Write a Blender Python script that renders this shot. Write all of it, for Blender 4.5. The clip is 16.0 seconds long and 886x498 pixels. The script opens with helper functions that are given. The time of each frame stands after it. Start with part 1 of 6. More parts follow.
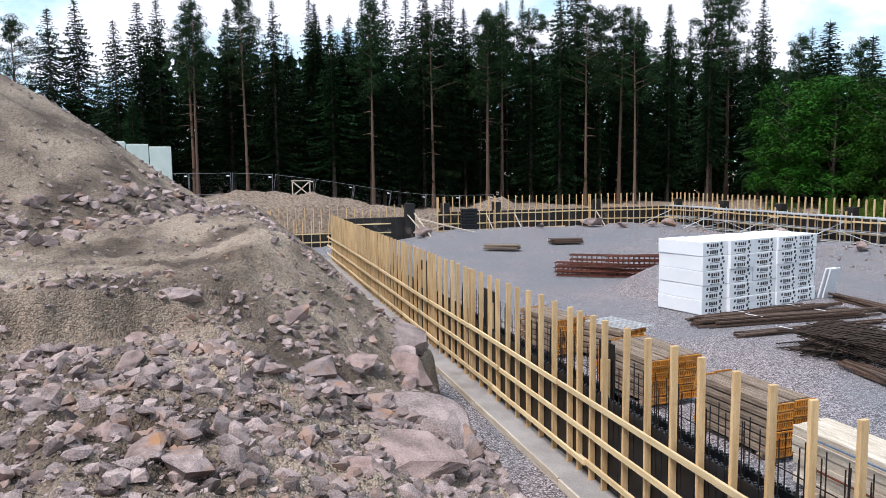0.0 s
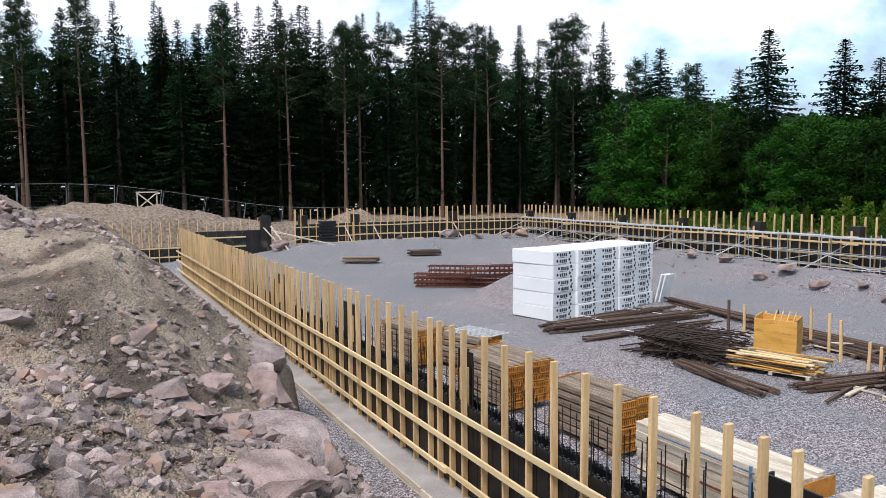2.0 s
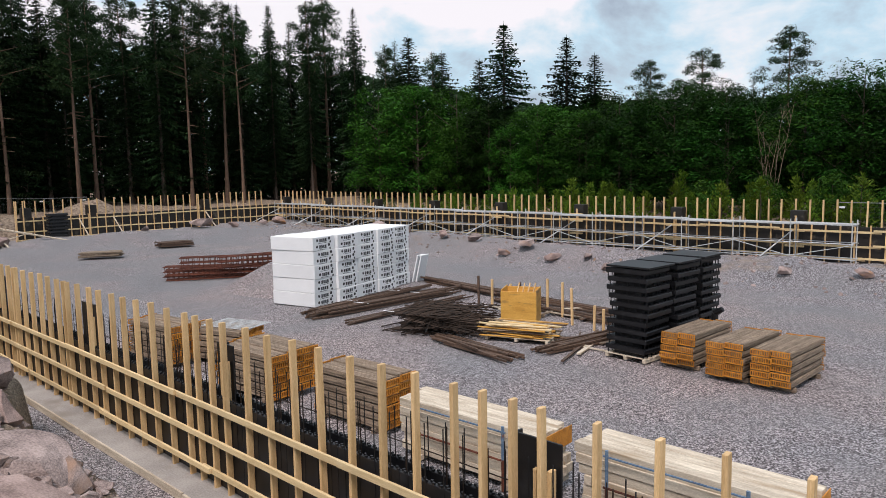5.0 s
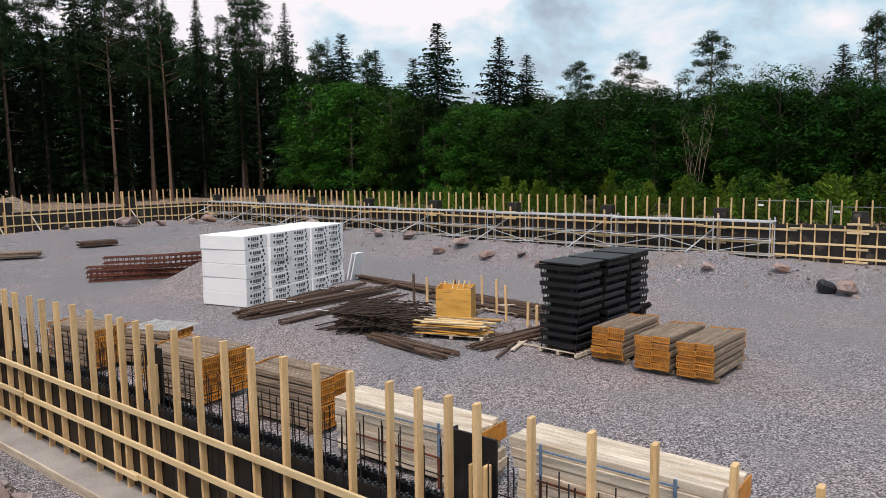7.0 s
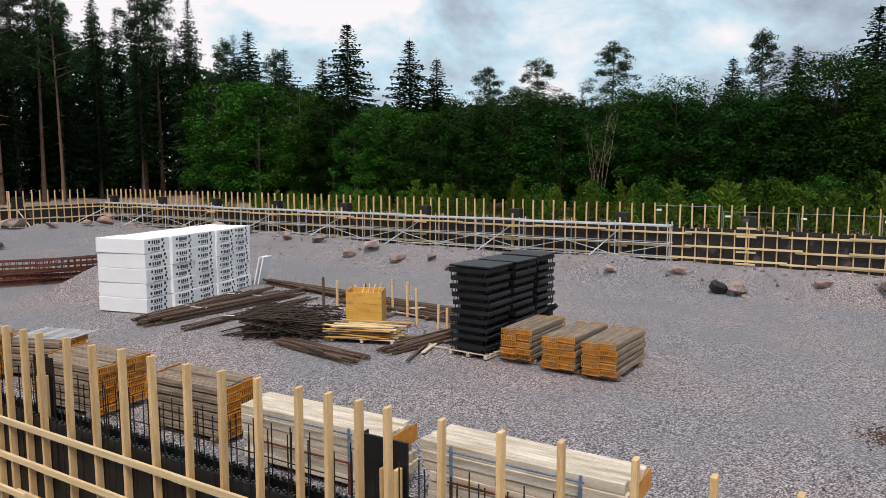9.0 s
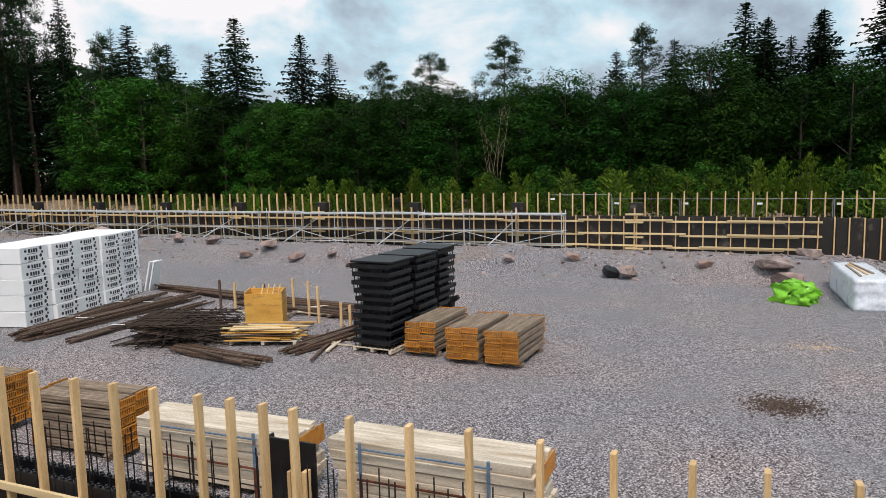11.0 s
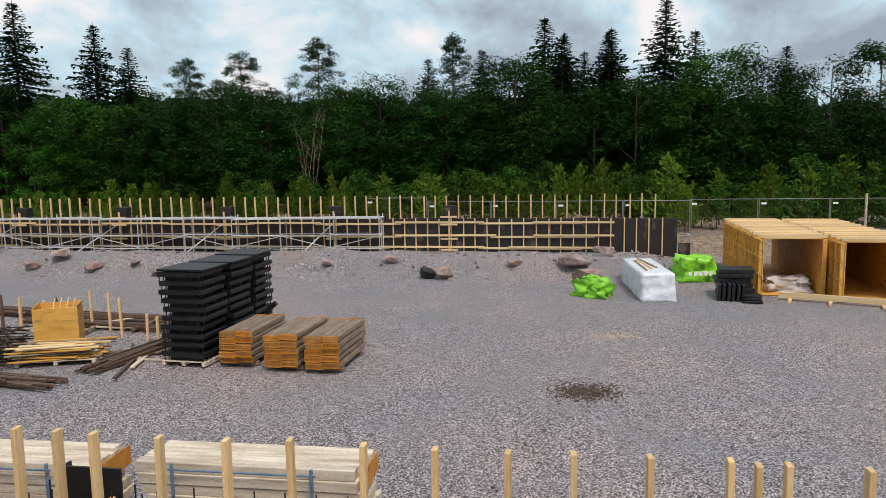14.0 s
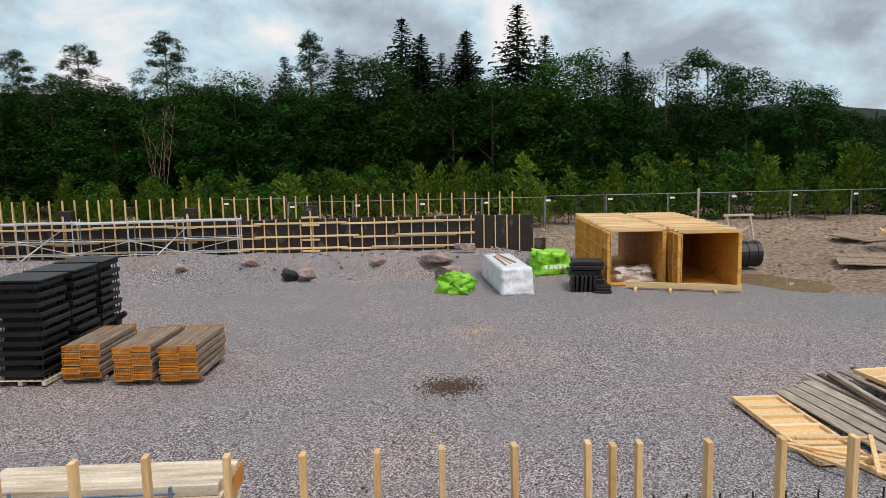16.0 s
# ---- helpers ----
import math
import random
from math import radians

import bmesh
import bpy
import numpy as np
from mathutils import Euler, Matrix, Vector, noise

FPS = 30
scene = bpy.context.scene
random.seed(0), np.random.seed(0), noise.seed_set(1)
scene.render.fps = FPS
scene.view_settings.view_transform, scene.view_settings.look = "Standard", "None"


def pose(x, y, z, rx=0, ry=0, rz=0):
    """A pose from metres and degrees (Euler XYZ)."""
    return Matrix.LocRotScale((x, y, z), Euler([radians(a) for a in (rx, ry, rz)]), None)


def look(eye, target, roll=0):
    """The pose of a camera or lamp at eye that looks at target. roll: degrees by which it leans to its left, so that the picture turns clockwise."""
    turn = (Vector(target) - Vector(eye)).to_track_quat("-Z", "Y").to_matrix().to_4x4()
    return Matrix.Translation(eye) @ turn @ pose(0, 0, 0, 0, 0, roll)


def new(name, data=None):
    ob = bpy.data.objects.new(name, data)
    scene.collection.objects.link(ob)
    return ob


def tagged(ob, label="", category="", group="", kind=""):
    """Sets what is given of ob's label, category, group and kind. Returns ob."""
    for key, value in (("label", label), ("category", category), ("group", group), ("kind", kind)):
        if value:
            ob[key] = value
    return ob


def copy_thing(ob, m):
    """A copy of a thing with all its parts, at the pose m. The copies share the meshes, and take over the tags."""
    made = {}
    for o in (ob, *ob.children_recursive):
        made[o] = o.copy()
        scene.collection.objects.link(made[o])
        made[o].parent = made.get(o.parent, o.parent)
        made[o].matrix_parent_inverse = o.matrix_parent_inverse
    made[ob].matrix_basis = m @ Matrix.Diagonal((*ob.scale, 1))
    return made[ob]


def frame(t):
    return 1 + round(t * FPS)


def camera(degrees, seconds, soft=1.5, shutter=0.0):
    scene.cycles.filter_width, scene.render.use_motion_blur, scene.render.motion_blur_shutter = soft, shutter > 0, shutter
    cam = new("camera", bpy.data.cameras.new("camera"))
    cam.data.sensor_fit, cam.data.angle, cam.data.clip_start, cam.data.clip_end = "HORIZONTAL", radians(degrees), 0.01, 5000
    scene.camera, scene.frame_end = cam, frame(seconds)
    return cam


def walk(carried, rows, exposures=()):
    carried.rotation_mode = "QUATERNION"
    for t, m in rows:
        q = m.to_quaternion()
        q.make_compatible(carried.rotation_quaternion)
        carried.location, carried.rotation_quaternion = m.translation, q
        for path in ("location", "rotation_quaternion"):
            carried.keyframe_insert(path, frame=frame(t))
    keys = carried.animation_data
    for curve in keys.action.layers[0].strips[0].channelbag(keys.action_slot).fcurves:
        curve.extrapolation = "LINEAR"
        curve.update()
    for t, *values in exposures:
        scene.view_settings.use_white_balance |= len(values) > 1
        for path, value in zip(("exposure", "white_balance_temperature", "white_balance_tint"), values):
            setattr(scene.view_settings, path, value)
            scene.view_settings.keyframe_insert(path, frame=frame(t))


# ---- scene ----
cam = camera(63.2, 16.0, soft=0.8)
EYE = (0.0, 0.0, 4.9)
# seconds, yaw to the left of north, pitch, roll
TURNS = [
    (0, 73.93, -5.91, -0.72),
    (0.5, 70.63, -5.47, -0.71),
    (1, 68.37, -5.54, -0.47),
    (1.5, 65.63, -5.47, -0.71),
    (2, 62.71, -5.06, -0.44),
    (2.5, 59.99, -5.13, -0.30),
    (3, 56.85, -5.25, -0.24),
    (3.5, 53.27, -4.29, -0.15),
    (4, 50.56, -4.38, -1.37),
    (4.5, 47.98, -5.97, -1.63),
    (4.7, 46.10, -6.30, -1.40),
    (6.8, 38.88, -6.64, -0.59),
    (7, 38.46, -6.70, -0.73),
    (7.5, 36.42, -6.13, -0.85),
    (8, 34.86, -6.66, -1.22),
    (8.5, 33.17, -6.67, -0.69),
    (8.7, 32.44, -6.60, -0.32),
    (10.8, 24.20, -6.77, -1.31),
    (11, 23.35, -7.02, -1.39),
    (11.5, 19.70, -7.07, -1.22),
    (12, 17.92, -7.01, -1.39),
    (12.5, 15.46, -6.92, -1.01),
    (13, 13.03, -7.15, -0.96),
    (13.5, 11.12, -6.92, -1.18),
    (14, 8.87, -7.03, -0.90),
    (14.5, 5.52, -6.81, -0.82),
    (15, 3.32, -6.61, -1.03),
    (15.5, 0.36, -6.98, -1.22),
    (16, -2.05, -7.28, -1.14),
]


def facing(yaw, pitch):
    a, b = radians(yaw), radians(pitch)
    return (EYE[0] - math.sin(a) * math.cos(b), EYE[1] + math.cos(a) * math.cos(b), EYE[2] + math.sin(b))


walk(cam, [(t, look(EYE, facing(yaw, pitch), roll)) for t, yaw, pitch, roll in TURNS],
     exposures=[(0, 0.20, 6000, 17), (2, 0.12, 6100, 17), (3.5, -0.06, 6200, 18), (4, -0.20, 6300, 18), (4.5, -0.18, 6450, 19), (7, -0.16, 6650, 19), (12, -0.17, 6600, 15), (16, -0.22, 6850, 18)])

# ---- sky and sun ----
SUN_AZ, SUN_EL = 148.0, 58.0
world = bpy.data.worlds.new("sky")
scene.world = world
world.use_nodes = True
wt = world.node_tree
wt.nodes.clear()
w_out = wt.nodes.new("ShaderNodeOutputWorld")
w_bg = wt.nodes.new("ShaderNodeBackground")
w_sky = wt.nodes.new("ShaderNodeTexSky")
w_sky.sky_type = "NISHITA"
w_sky.sun_disc = False
w_sky.sun_elevation = radians(SUN_EL)
w_sky.sun_rotation = radians(SUN_AZ)
w_sky.dust_density = 2.0
w_co = wt.nodes.new("ShaderNodeTexCoord")
w_map = wt.nodes.new("ShaderNodeMapping")
w_map.inputs["Scale"].default_value = (3.0, 3.0, 5.2)
w_map.inputs["Location"].default_value = (0.7, 0.2, 0.35)
w_n1 = wt.nodes.new("ShaderNodeTexNoise")
w_n1.inputs["Scale"].default_value = 1.7
w_n1.inputs["Detail"].default_value = 7.0
w_n1.inputs["Roughness"].default_value = 0.56
w_n1.inputs["Distortion"].default_value = 0.25
w_r1 = wt.nodes.new("ShaderNodeValToRGB")
for pos, col in ((0.32, (0.34, 0.42, 0.50, 1)), (0.41, (0.48, 0.62, 0.70, 1)), (0.48, (0.56, 0.80, 0.90, 1)), (0.54, (0.76, 0.90, 0.94, 1)), (0.61, (0.99, 1.0, 1.0, 1))):
    e = w_r1.color_ramp.elements.new(pos)
    e.color = col
w_r1.color_ramp.elements.remove(w_r1.color_ramp.elements[0])
w_r1.color_ramp.elements.remove(w_r1.color_ramp.elements[-1])
w_mix = wt.nodes.new("ShaderNodeMix")
w_mix.data_type = "RGBA"
w_mix.inputs["Factor"].default_value = 0.9
w_gain = wt.nodes.new("ShaderNodeVectorMath")
w_gain.operation = "SCALE"
w_gain.inputs["Scale"].default_value = 0.1
wt.links.new(w_co.outputs["Generated"], w_map.inputs["Vector"])
wt.links.new(w_map.outputs["Vector"], w_n1.inputs["Vector"])
wt.links.new(w_n1.outputs["Fac"], w_r1.inputs["Fac"])
wt.links.new(w_sky.outputs["Color"], w_gain.inputs[0])
wt.links.new(w_gain.outputs["Vector"], w_mix.inputs["A"])
wt.links.new(w_r1.outputs["Color"], w_mix.inputs["B"])
# heavier cloud towards the east
w_sep = wt.nodes.new("ShaderNodeSeparateXYZ")
w_east = wt.nodes.new("ShaderNodeMapRange")
w_east.inputs["From Min"].default_value, w_east.inputs["From Max"].default_value = -0.7, 0.5
w_east.inputs["To Min"].default_value, w_east.inputs["To Max"].default_value = -0.06, 0.085
w_dim = wt.nodes.new("ShaderNodeMath")
w_dim.operation = "SUBTRACT"
wt.links.new(w_co.outputs["Generated"], w_sep.inputs["Vector"])
wt.links.new(w_sep.outputs["X"], w_east.inputs["Value"])
wt.links.new(w_n1.outputs["Fac"], w_dim.inputs[0])
wt.links.new(w_east.outputs["Result"], w_dim.inputs[1])
wt.links.new(w_dim.outputs[0], w_r1.inputs["Fac"])
wt.links.new(w_mix.outputs["Result"], w_bg.inputs["Color"])
w_bg.inputs["Strength"].default_value = 1.12
wt.links.new(w_bg.outputs["Background"], w_out.inputs["Surface"])
sun = new("sun", bpy.data.lights.new("sun", "SUN"))
sun.data.energy, sun.data.angle, sun.data.color = 2.9, radians(18), (1.0, 0.93, 0.84)
sun.matrix_world = look((0, 0, 0), (-math.sin(radians(SUN_AZ)) * math.cos(radians(SUN_EL)), -math.cos(radians(SUN_AZ)) * math.cos(radians(SUN_EL)), -math.sin(radians(SUN_EL))))


# ---- materials ----
def material(name, low, high, rough=0.8, scale=3.0, stretch=(1, 1, 1), grain=40.0, bump=0.3, depth=0.01, metal=0.0, vary=0.15, spots=None):
    """Two-scale noise between two colours, per-object variation, fine relief."""
    m = bpy.data.materials.new(name)
    m.use_nodes = True
    nt = m.node_tree
    b = nt.nodes["Principled BSDF"]
    co = nt.nodes.new("ShaderNodeTexCoord")
    mp = nt.nodes.new("ShaderNodeMapping")
    mp.inputs["Scale"].default_value = stretch
    nt.links.new(co.outputs["Object"], mp.inputs["Vector"])
    info = nt.nodes.new("ShaderNodeObjectInfo")
    off = nt.nodes.new("ShaderNodeVectorMath")
    off.operation = "SCALE"
    off.inputs[0].default_value = (17.0, 9.0, 13.0)
    nt.links.new(info.outputs["Random"], off.inputs["Scale"])
    nt.links.new(off.outputs["Vector"], mp.inputs["Location"])
    n1 = nt.nodes.new("ShaderNodeTexNoise")
    n1.inputs["Scale"].default_value = scale
    n1.inputs["Detail"].default_value = 5.0
    n2 = nt.nodes.new("ShaderNodeTexNoise")
    n2.inputs["Scale"].default_value = grain
    n2.inputs["Detail"].default_value = 3.0
    for n in (n1, n2):
        nt.links.new(mp.outputs["Vector"], n.inputs["Vector"])
    add = nt.nodes.new("ShaderNodeMath")
    add.operation = "MULTIPLY_ADD"
    add.inputs[1].default_value = 0.45
    nt.links.new(n2.outputs["Fac"], add.inputs[0])
    half = nt.nodes.new("ShaderNodeMath")
    half.operation = "MULTIPLY"
    half.inputs[1].default_value = 0.55
    nt.links.new(n1.outputs["Fac"], half.inputs[0])
    nt.links.new(half.outputs[0], add.inputs[2])
    ramp = nt.nodes.new("ShaderNodeValToRGB")
    ramp.color_ramp.elements[0].position, ramp.color_ramp.elements[1].position = 0.36, 0.64
    ramp.color_ramp.elements[0].color = (*low, 1)
    ramp.color_ramp.elements[1].color = (*high, 1)
    nt.links.new(add.outputs[0], ramp.inputs["Fac"])
    hsv = nt.nodes.new("ShaderNodeHueSaturation")
    val = nt.nodes.new("ShaderNodeMapRange")
    val.inputs["To Min"].default_value, val.inputs["To Max"].default_value = 1 - vary, 1 + vary
    nt.links.new(info.outputs["Random"], val.inputs["Value"])
    nt.links.new(val.outputs["Result"], hsv.inputs["Value"])
    nt.links.new(ramp.outputs["Color"], hsv.inputs["Color"])
    out = hsv.outputs["Color"]
    if spots:
        colour, size, amount = spots
        n3 = nt.nodes.new("ShaderNodeTexNoise")
        n3.inputs["Scale"].default_value = size
        n3.inputs["Detail"].default_value = 6.0
        nt.links.new(mp.outputs["Vector"], n3.inputs["Vector"])
        r3 = nt.nodes.new("ShaderNodeMapRange")
        r3.inputs["From Min"].default_value, r3.inputs["From Max"].default_value = 0.62 - amount * 0.2, 0.70
        nt.links.new(n3.outputs["Fac"], r3.inputs["Value"])
        mx = nt.nodes.new("ShaderNodeMix")
        mx.data_type = "RGBA"
        nt.links.new(r3.outputs["Result"], mx.inputs["Factor"])
        nt.links.new(out, mx.inputs["A"])
        mx.inputs["B"].default_value = (*colour, 1)
        out = mx.outputs["Result"]
    nt.links.new(out, b.inputs["Base Color"])
    b.inputs["Roughness"].default_value = rough
    b.inputs["Metallic"].default_value = metal
    if bump:
        bp = nt.nodes.new("ShaderNodeBump")
        bp.inputs["Strength"].default_value, bp.inputs["Distance"].default_value = bump, depth
        nt.links.new(add.outputs[0], bp.inputs["Height"])
        nt.links.new(bp.outputs["Normal"], b.inputs["Normal"])
    return m


def leaf_material(name, low, high, rough=0.6, vary=0.2):
    """Foliage whose colour varies leaf by leaf and tree by tree."""
    m = bpy.data.materials.new(name)
    m.use_nodes = True
    nt = m.node_tree
    b = nt.nodes["Principled BSDF"]
    geo = nt.nodes.new("ShaderNodeNewGeometry")
    info = nt.nodes.new("ShaderNodeObjectInfo")
    ramp = nt.nodes.new("ShaderNodeValToRGB")
    ramp.color_ramp.elements[0].color = (*low, 1)
    ramp.color_ramp.elements[1].color = (*high, 1)
    nt.links.new(geo.outputs["Random Per Island"], ramp.inputs["Fac"])
    hsv = nt.nodes.new("ShaderNodeHueSaturation")
    val = nt.nodes.new("ShaderNodeMapRange")
    val.inputs["To Min"].default_value, val.inputs["To Max"].default_value = 1 - vary, 1 + vary
    nt.links.new(info.outputs["Random"], val.inputs["Value"])
    nt.links.new(val.outputs["Result"], hsv.inputs["Value"])
    hue = nt.nodes.new("ShaderNodeMapRange")
    hue.inputs["To Min"].default_value, hue.inputs["To Max"].default_value = 0.485, 0.51
    nt.links.new(info.outputs["Random"], hue.inputs["Value"])
    nt.links.new(hue.outputs["Result"], hsv.inputs["Hue"])
    nt.links.new(ramp.outputs["Color"], hsv.inputs["Color"])
    nt.links.new(hsv.outputs["Color"], b.inputs["Base Color"])
    b.inputs["Roughness"].default_value = rough
    b.inputs["Specular IOR Level"].default_value = 0.08
    tr = nt.nodes.new("ShaderNodeBsdfTranslucent")
    nt.links.new(hsv.outputs["Color"], tr.inputs["Color"])
    mix = nt.nodes.new("ShaderNodeMixShader")
    mix.inputs["Fac"].default_value = 0.12
    nt.links.new(b.outputs["BSDF"], mix.inputs[1])
    nt.links.new(tr.outputs["BSDF"], mix.inputs[2])
    nt.links.new(mix.outputs["Shader"], nt.nodes["Material Output"].inputs["Surface"])
    return m


def ground_material():
    """Crushed grey gravel; sandy earth outside the yard and along the track."""
    m = bpy.data.materials.new("gravel_ground")
    m.use_nodes = True
    nt = m.node_tree
    b = nt.nodes["Principled BSDF"]
    N, Lk = nt.nodes.new, nt.links.new
    co = N("ShaderNodeTexCoord")
    vor = N("ShaderNodeTexVoronoi")
    vor.inputs["Scale"].default_value = 42.0
    vor.inputs["Randomness"].default_value = 1.0
    Lk(co.outputs["Object"], vor.inputs["Vector"])
    bw = N("ShaderNodeRGBToBW")
    Lk(vor.outputs["Color"], bw.inputs["Color"])
    ramp = N("ShaderNodeValToRGB")
    els = ramp.color_ramp.elements
    els[0].position, els[0].color = 0.15, (0.040, 0.034, 0.035, 1)
    els[1].position, els[1].color = 0.90, (0.78, 0.735, 0.74, 1)
    e = els.new(0.5)
    e.color = (0.25, 0.226, 0.227, 1)
    Lk(bw.outputs["Val"], ramp.inputs["Fac"])
    # broad patches: wheel-packed fines and pinker stone
    n1 = N("ShaderNodeTexNoise")
    n1.inputs["Scale"].default_value, n1.inputs["Detail"].default_value = 0.16, 6.0
    Lk(co.outputs["Object"], n1.inputs["Vector"])
    r1 = N("ShaderNodeValToRGB")
    r1.color_ramp.elements[0].position, r1.color_ramp.elements[0].color = 0.38, (0.91, 0.93, 0.98, 1)
    r1.color_ramp.elements[1].position, r1.color_ramp.elements[1].color = 0.62, (1.14, 1.03, 1.02, 1)
    Lk(n1.outputs["Fac"], r1.inputs["Fac"])
    mul = N("ShaderNodeMix")
    mul.data_type, mul.blend_type = "RGBA", "MULTIPLY"
    mul.inputs["Factor"].default_value = 1.0
    Lk(ramp.outputs["Color"], mul.inputs["A"])
    Lk(r1.outputs["Color"], mul.inputs["B"])
    # packed fine dust
    n2 = N("ShaderNodeTexNoise")
    n2.inputs["Scale"].default_value, n2.inputs["Detail"].default_value = 0.45, 8.0
    Lk(co.outputs["Object"], n2.inputs["Vector"])
    r2 = N("ShaderNodeMapRange")
    r2.inputs["From Min"].default_value, r2.inputs["From Max"].default_value = 0.46, 0.72
    r2.inputs["To Max"].default_value = 0.6
    pk = N("ShaderNodeAttribute")
    pk.attribute_name = "packed"
    ps = N("ShaderNodeMath")
    ps.operation = "MULTIPLY_ADD"
    ps.inputs[1].default_value = 0.17
    Lk(pk.outputs["Fac"], ps.inputs[0])
    Lk(n2.outputs["Fac"], ps.inputs[2])
    Lk(ps.outputs[0], r2.inputs["Value"])
    dust = N("ShaderNodeMix")
    dust.data_type = "RGBA"
    Lk(r2.outputs["Result"], dust.inputs["Factor"])
    Lk(mul.outputs["Result"], dust.inputs["A"])
    dust.inputs["B"].default_value = (0.262, 0.265, 0.275, 1)
    # earth mask from a stored vertex attribute
    at = N("ShaderNodeAttribute")
    at.attribute_name = "earth"
    n3 = N("ShaderNodeTexNoise")
    n3.inputs["Scale"].default_value, n3.inputs["Detail"].default_value = 0.7, 7.0
    Lk(co.outputs["Object"], n3.inputs["Vector"])
    sm = N("ShaderNodeMath")
    sm.operation = "ADD"
    Lk(at.outputs["Fac"], sm.inputs[0])
    sub = N("ShaderNodeMath")
    sub.operation = "MULTIPLY_ADD"
    sub.inputs[1].default_value, sub.inputs[2].default_value = 0.9, -0.45
    Lk(n3.outputs["Fac"], sub.inputs[0])
    Lk(sub.outputs[0], sm.inputs[1])
    r3 = N("ShaderNodeMapRange")
    r3.inputs["From Min"].default_value, r3.inputs["From Max"].default_value = 0.40, 0.62
    Lk(sm.outputs[0], r3.inputs["Value"])
    n4 = N("ShaderNodeTexNoise")
    n4.inputs["Scale"].default_value, n4.inputs["Detail"].default_value = 5.0, 8.0
    Lk(co.outputs["Object"], n4.inputs["Vector"])
    r4 = N("ShaderNodeValToRGB")
    r4.color_ramp.elements[0].position, r4.color_ramp.elements[0].color = 0.32, (0.165, 0.115, 0.080, 1)
    r4.color_ramp.elements[1].position, r4.color_ramp.elements[1].color = 0.68, (0.48, 0.365, 0.27, 1)
    Lk(n4.outputs["Fac"], r4.inputs["Fac"])
    fin = N("ShaderNodeMix")
    fin.data_type = "RGBA"
    Lk(r3.outputs["Result"], fin.inputs["Factor"])
    Lk(dust.outputs["Result"], fin.inputs["A"])
    Lk(r4.outputs["Color"], fin.inputs["B"])
    Lk(fin.outputs["Result"], b.inputs["Base Color"])
    b.inputs["Roughness"].default_value = 0.9
    hgt = N("ShaderNodeMath")
    hgt.operation = "MULTIPLY_ADD"
    hgt.inputs[1].default_value = -1.0
    Lk(vor.outputs["Distance"], hgt.inputs[0])
    Lk(bw.outputs["Val"], hgt.inputs[2])
    bp = N("ShaderNodeBump")
    bp.inputs["Strength"].default_value, bp.inputs["Distance"].default_value = 1.0, 0.03
    Lk(hgt.outputs[0], bp.inputs["Height"])
    Lk(bp.outputs["Normal"], b.inputs["Normal"])
    return m


def soil_material(name="rubble_soil"):
    """Sandy grey-brown blasted rubble soil with stones in it."""
    m = bpy.data.materials.new(name)
    m.use_nodes = True
    nt = m.node_tree
    b = nt.nodes["Principled BSDF"]
    N, Lk = nt.nodes.new, nt.links.new
    co = N("ShaderNodeTexCoord")
    n1 = N("ShaderNodeTexNoise")
    n1.inputs["Scale"].default_value, n1.inputs["Detail"].default_value = 0.55, 9.0
    Lk(co.outputs["Object"], n1.inputs["Vector"])
    r1 = N("ShaderNodeValToRGB")
    r1.color_ramp.elements[0].position, r1.color_ramp.elements[0].color = 0.36, (0.125, 0.090, 0.064, 1)
    r1.color_ramp.elements[1].position, r1.color_ramp.elements[1].color = 0.62, (0.45, 0.355, 0.265, 1)
    Lk(n1.outputs["Fac"], r1.inputs["Fac"])
    vor = N("ShaderNodeTexVoronoi")
    vor.inputs["Scale"].default_value = 36.0
    Lk(co.outputs["Object"], vor.inputs["Vector"])
    bw = N("ShaderNodeRGBToBW")
    Lk(vor.outputs["Color"], bw.inputs["Color"])
    r2 = N("ShaderNodeValToRGB")
    r2.color_ramp.elements[0].position, r2.color_ramp.elements[0].color = 0.2, (0.55, 0.53, 0.51, 1)
    r2.color_ramp.elements[1].position, r2.color_ramp.elements[1].color = 0.85, (1.3, 1.28, 1.28, 1)
    Lk(bw.outputs["Val"], r2.inputs["Fac"])
    mul = N("ShaderNodeMix")
    mul.data_type, mul.blend_type = "RGBA", "MULTIPLY"
    mul.inputs["Factor"].default_value = 0.8
    Lk(r1.outputs["Color"], mul.inputs["A"])
    Lk(r2.outputs["Color"], mul.inputs["B"])
    Lk(mul.outputs["Result"], b.inputs["Base Color"])
    b.inputs["Roughness"].default_value = 0.95
    n3 = N("ShaderNodeTexNoise")
    n3.inputs["Scale"].default_value, n3.inputs["Detail"].default_value = 5.0, 12.0
    Lk(co.outputs["Object"], n3.inputs["Vector"])
    hg = N("ShaderNodeMath")
    hg.operation = "MULTIPLY_ADD"
    hg.inputs[1].default_value = -0.22
    Lk(vor.outputs["Distance"], hg.inputs[0])
    Lk(n3.outputs["Fac"], hg.inputs[2])
    bp = N("ShaderNodeBump")
    bp.inputs["Strength"].default_value, bp.inputs["Distance"].default_value = 1.0, 0.16
    Lk(hg.outputs[0], bp.inputs["Height"])
    Lk(bp.outputs["Normal"], b.inputs["Normal"])
    return m


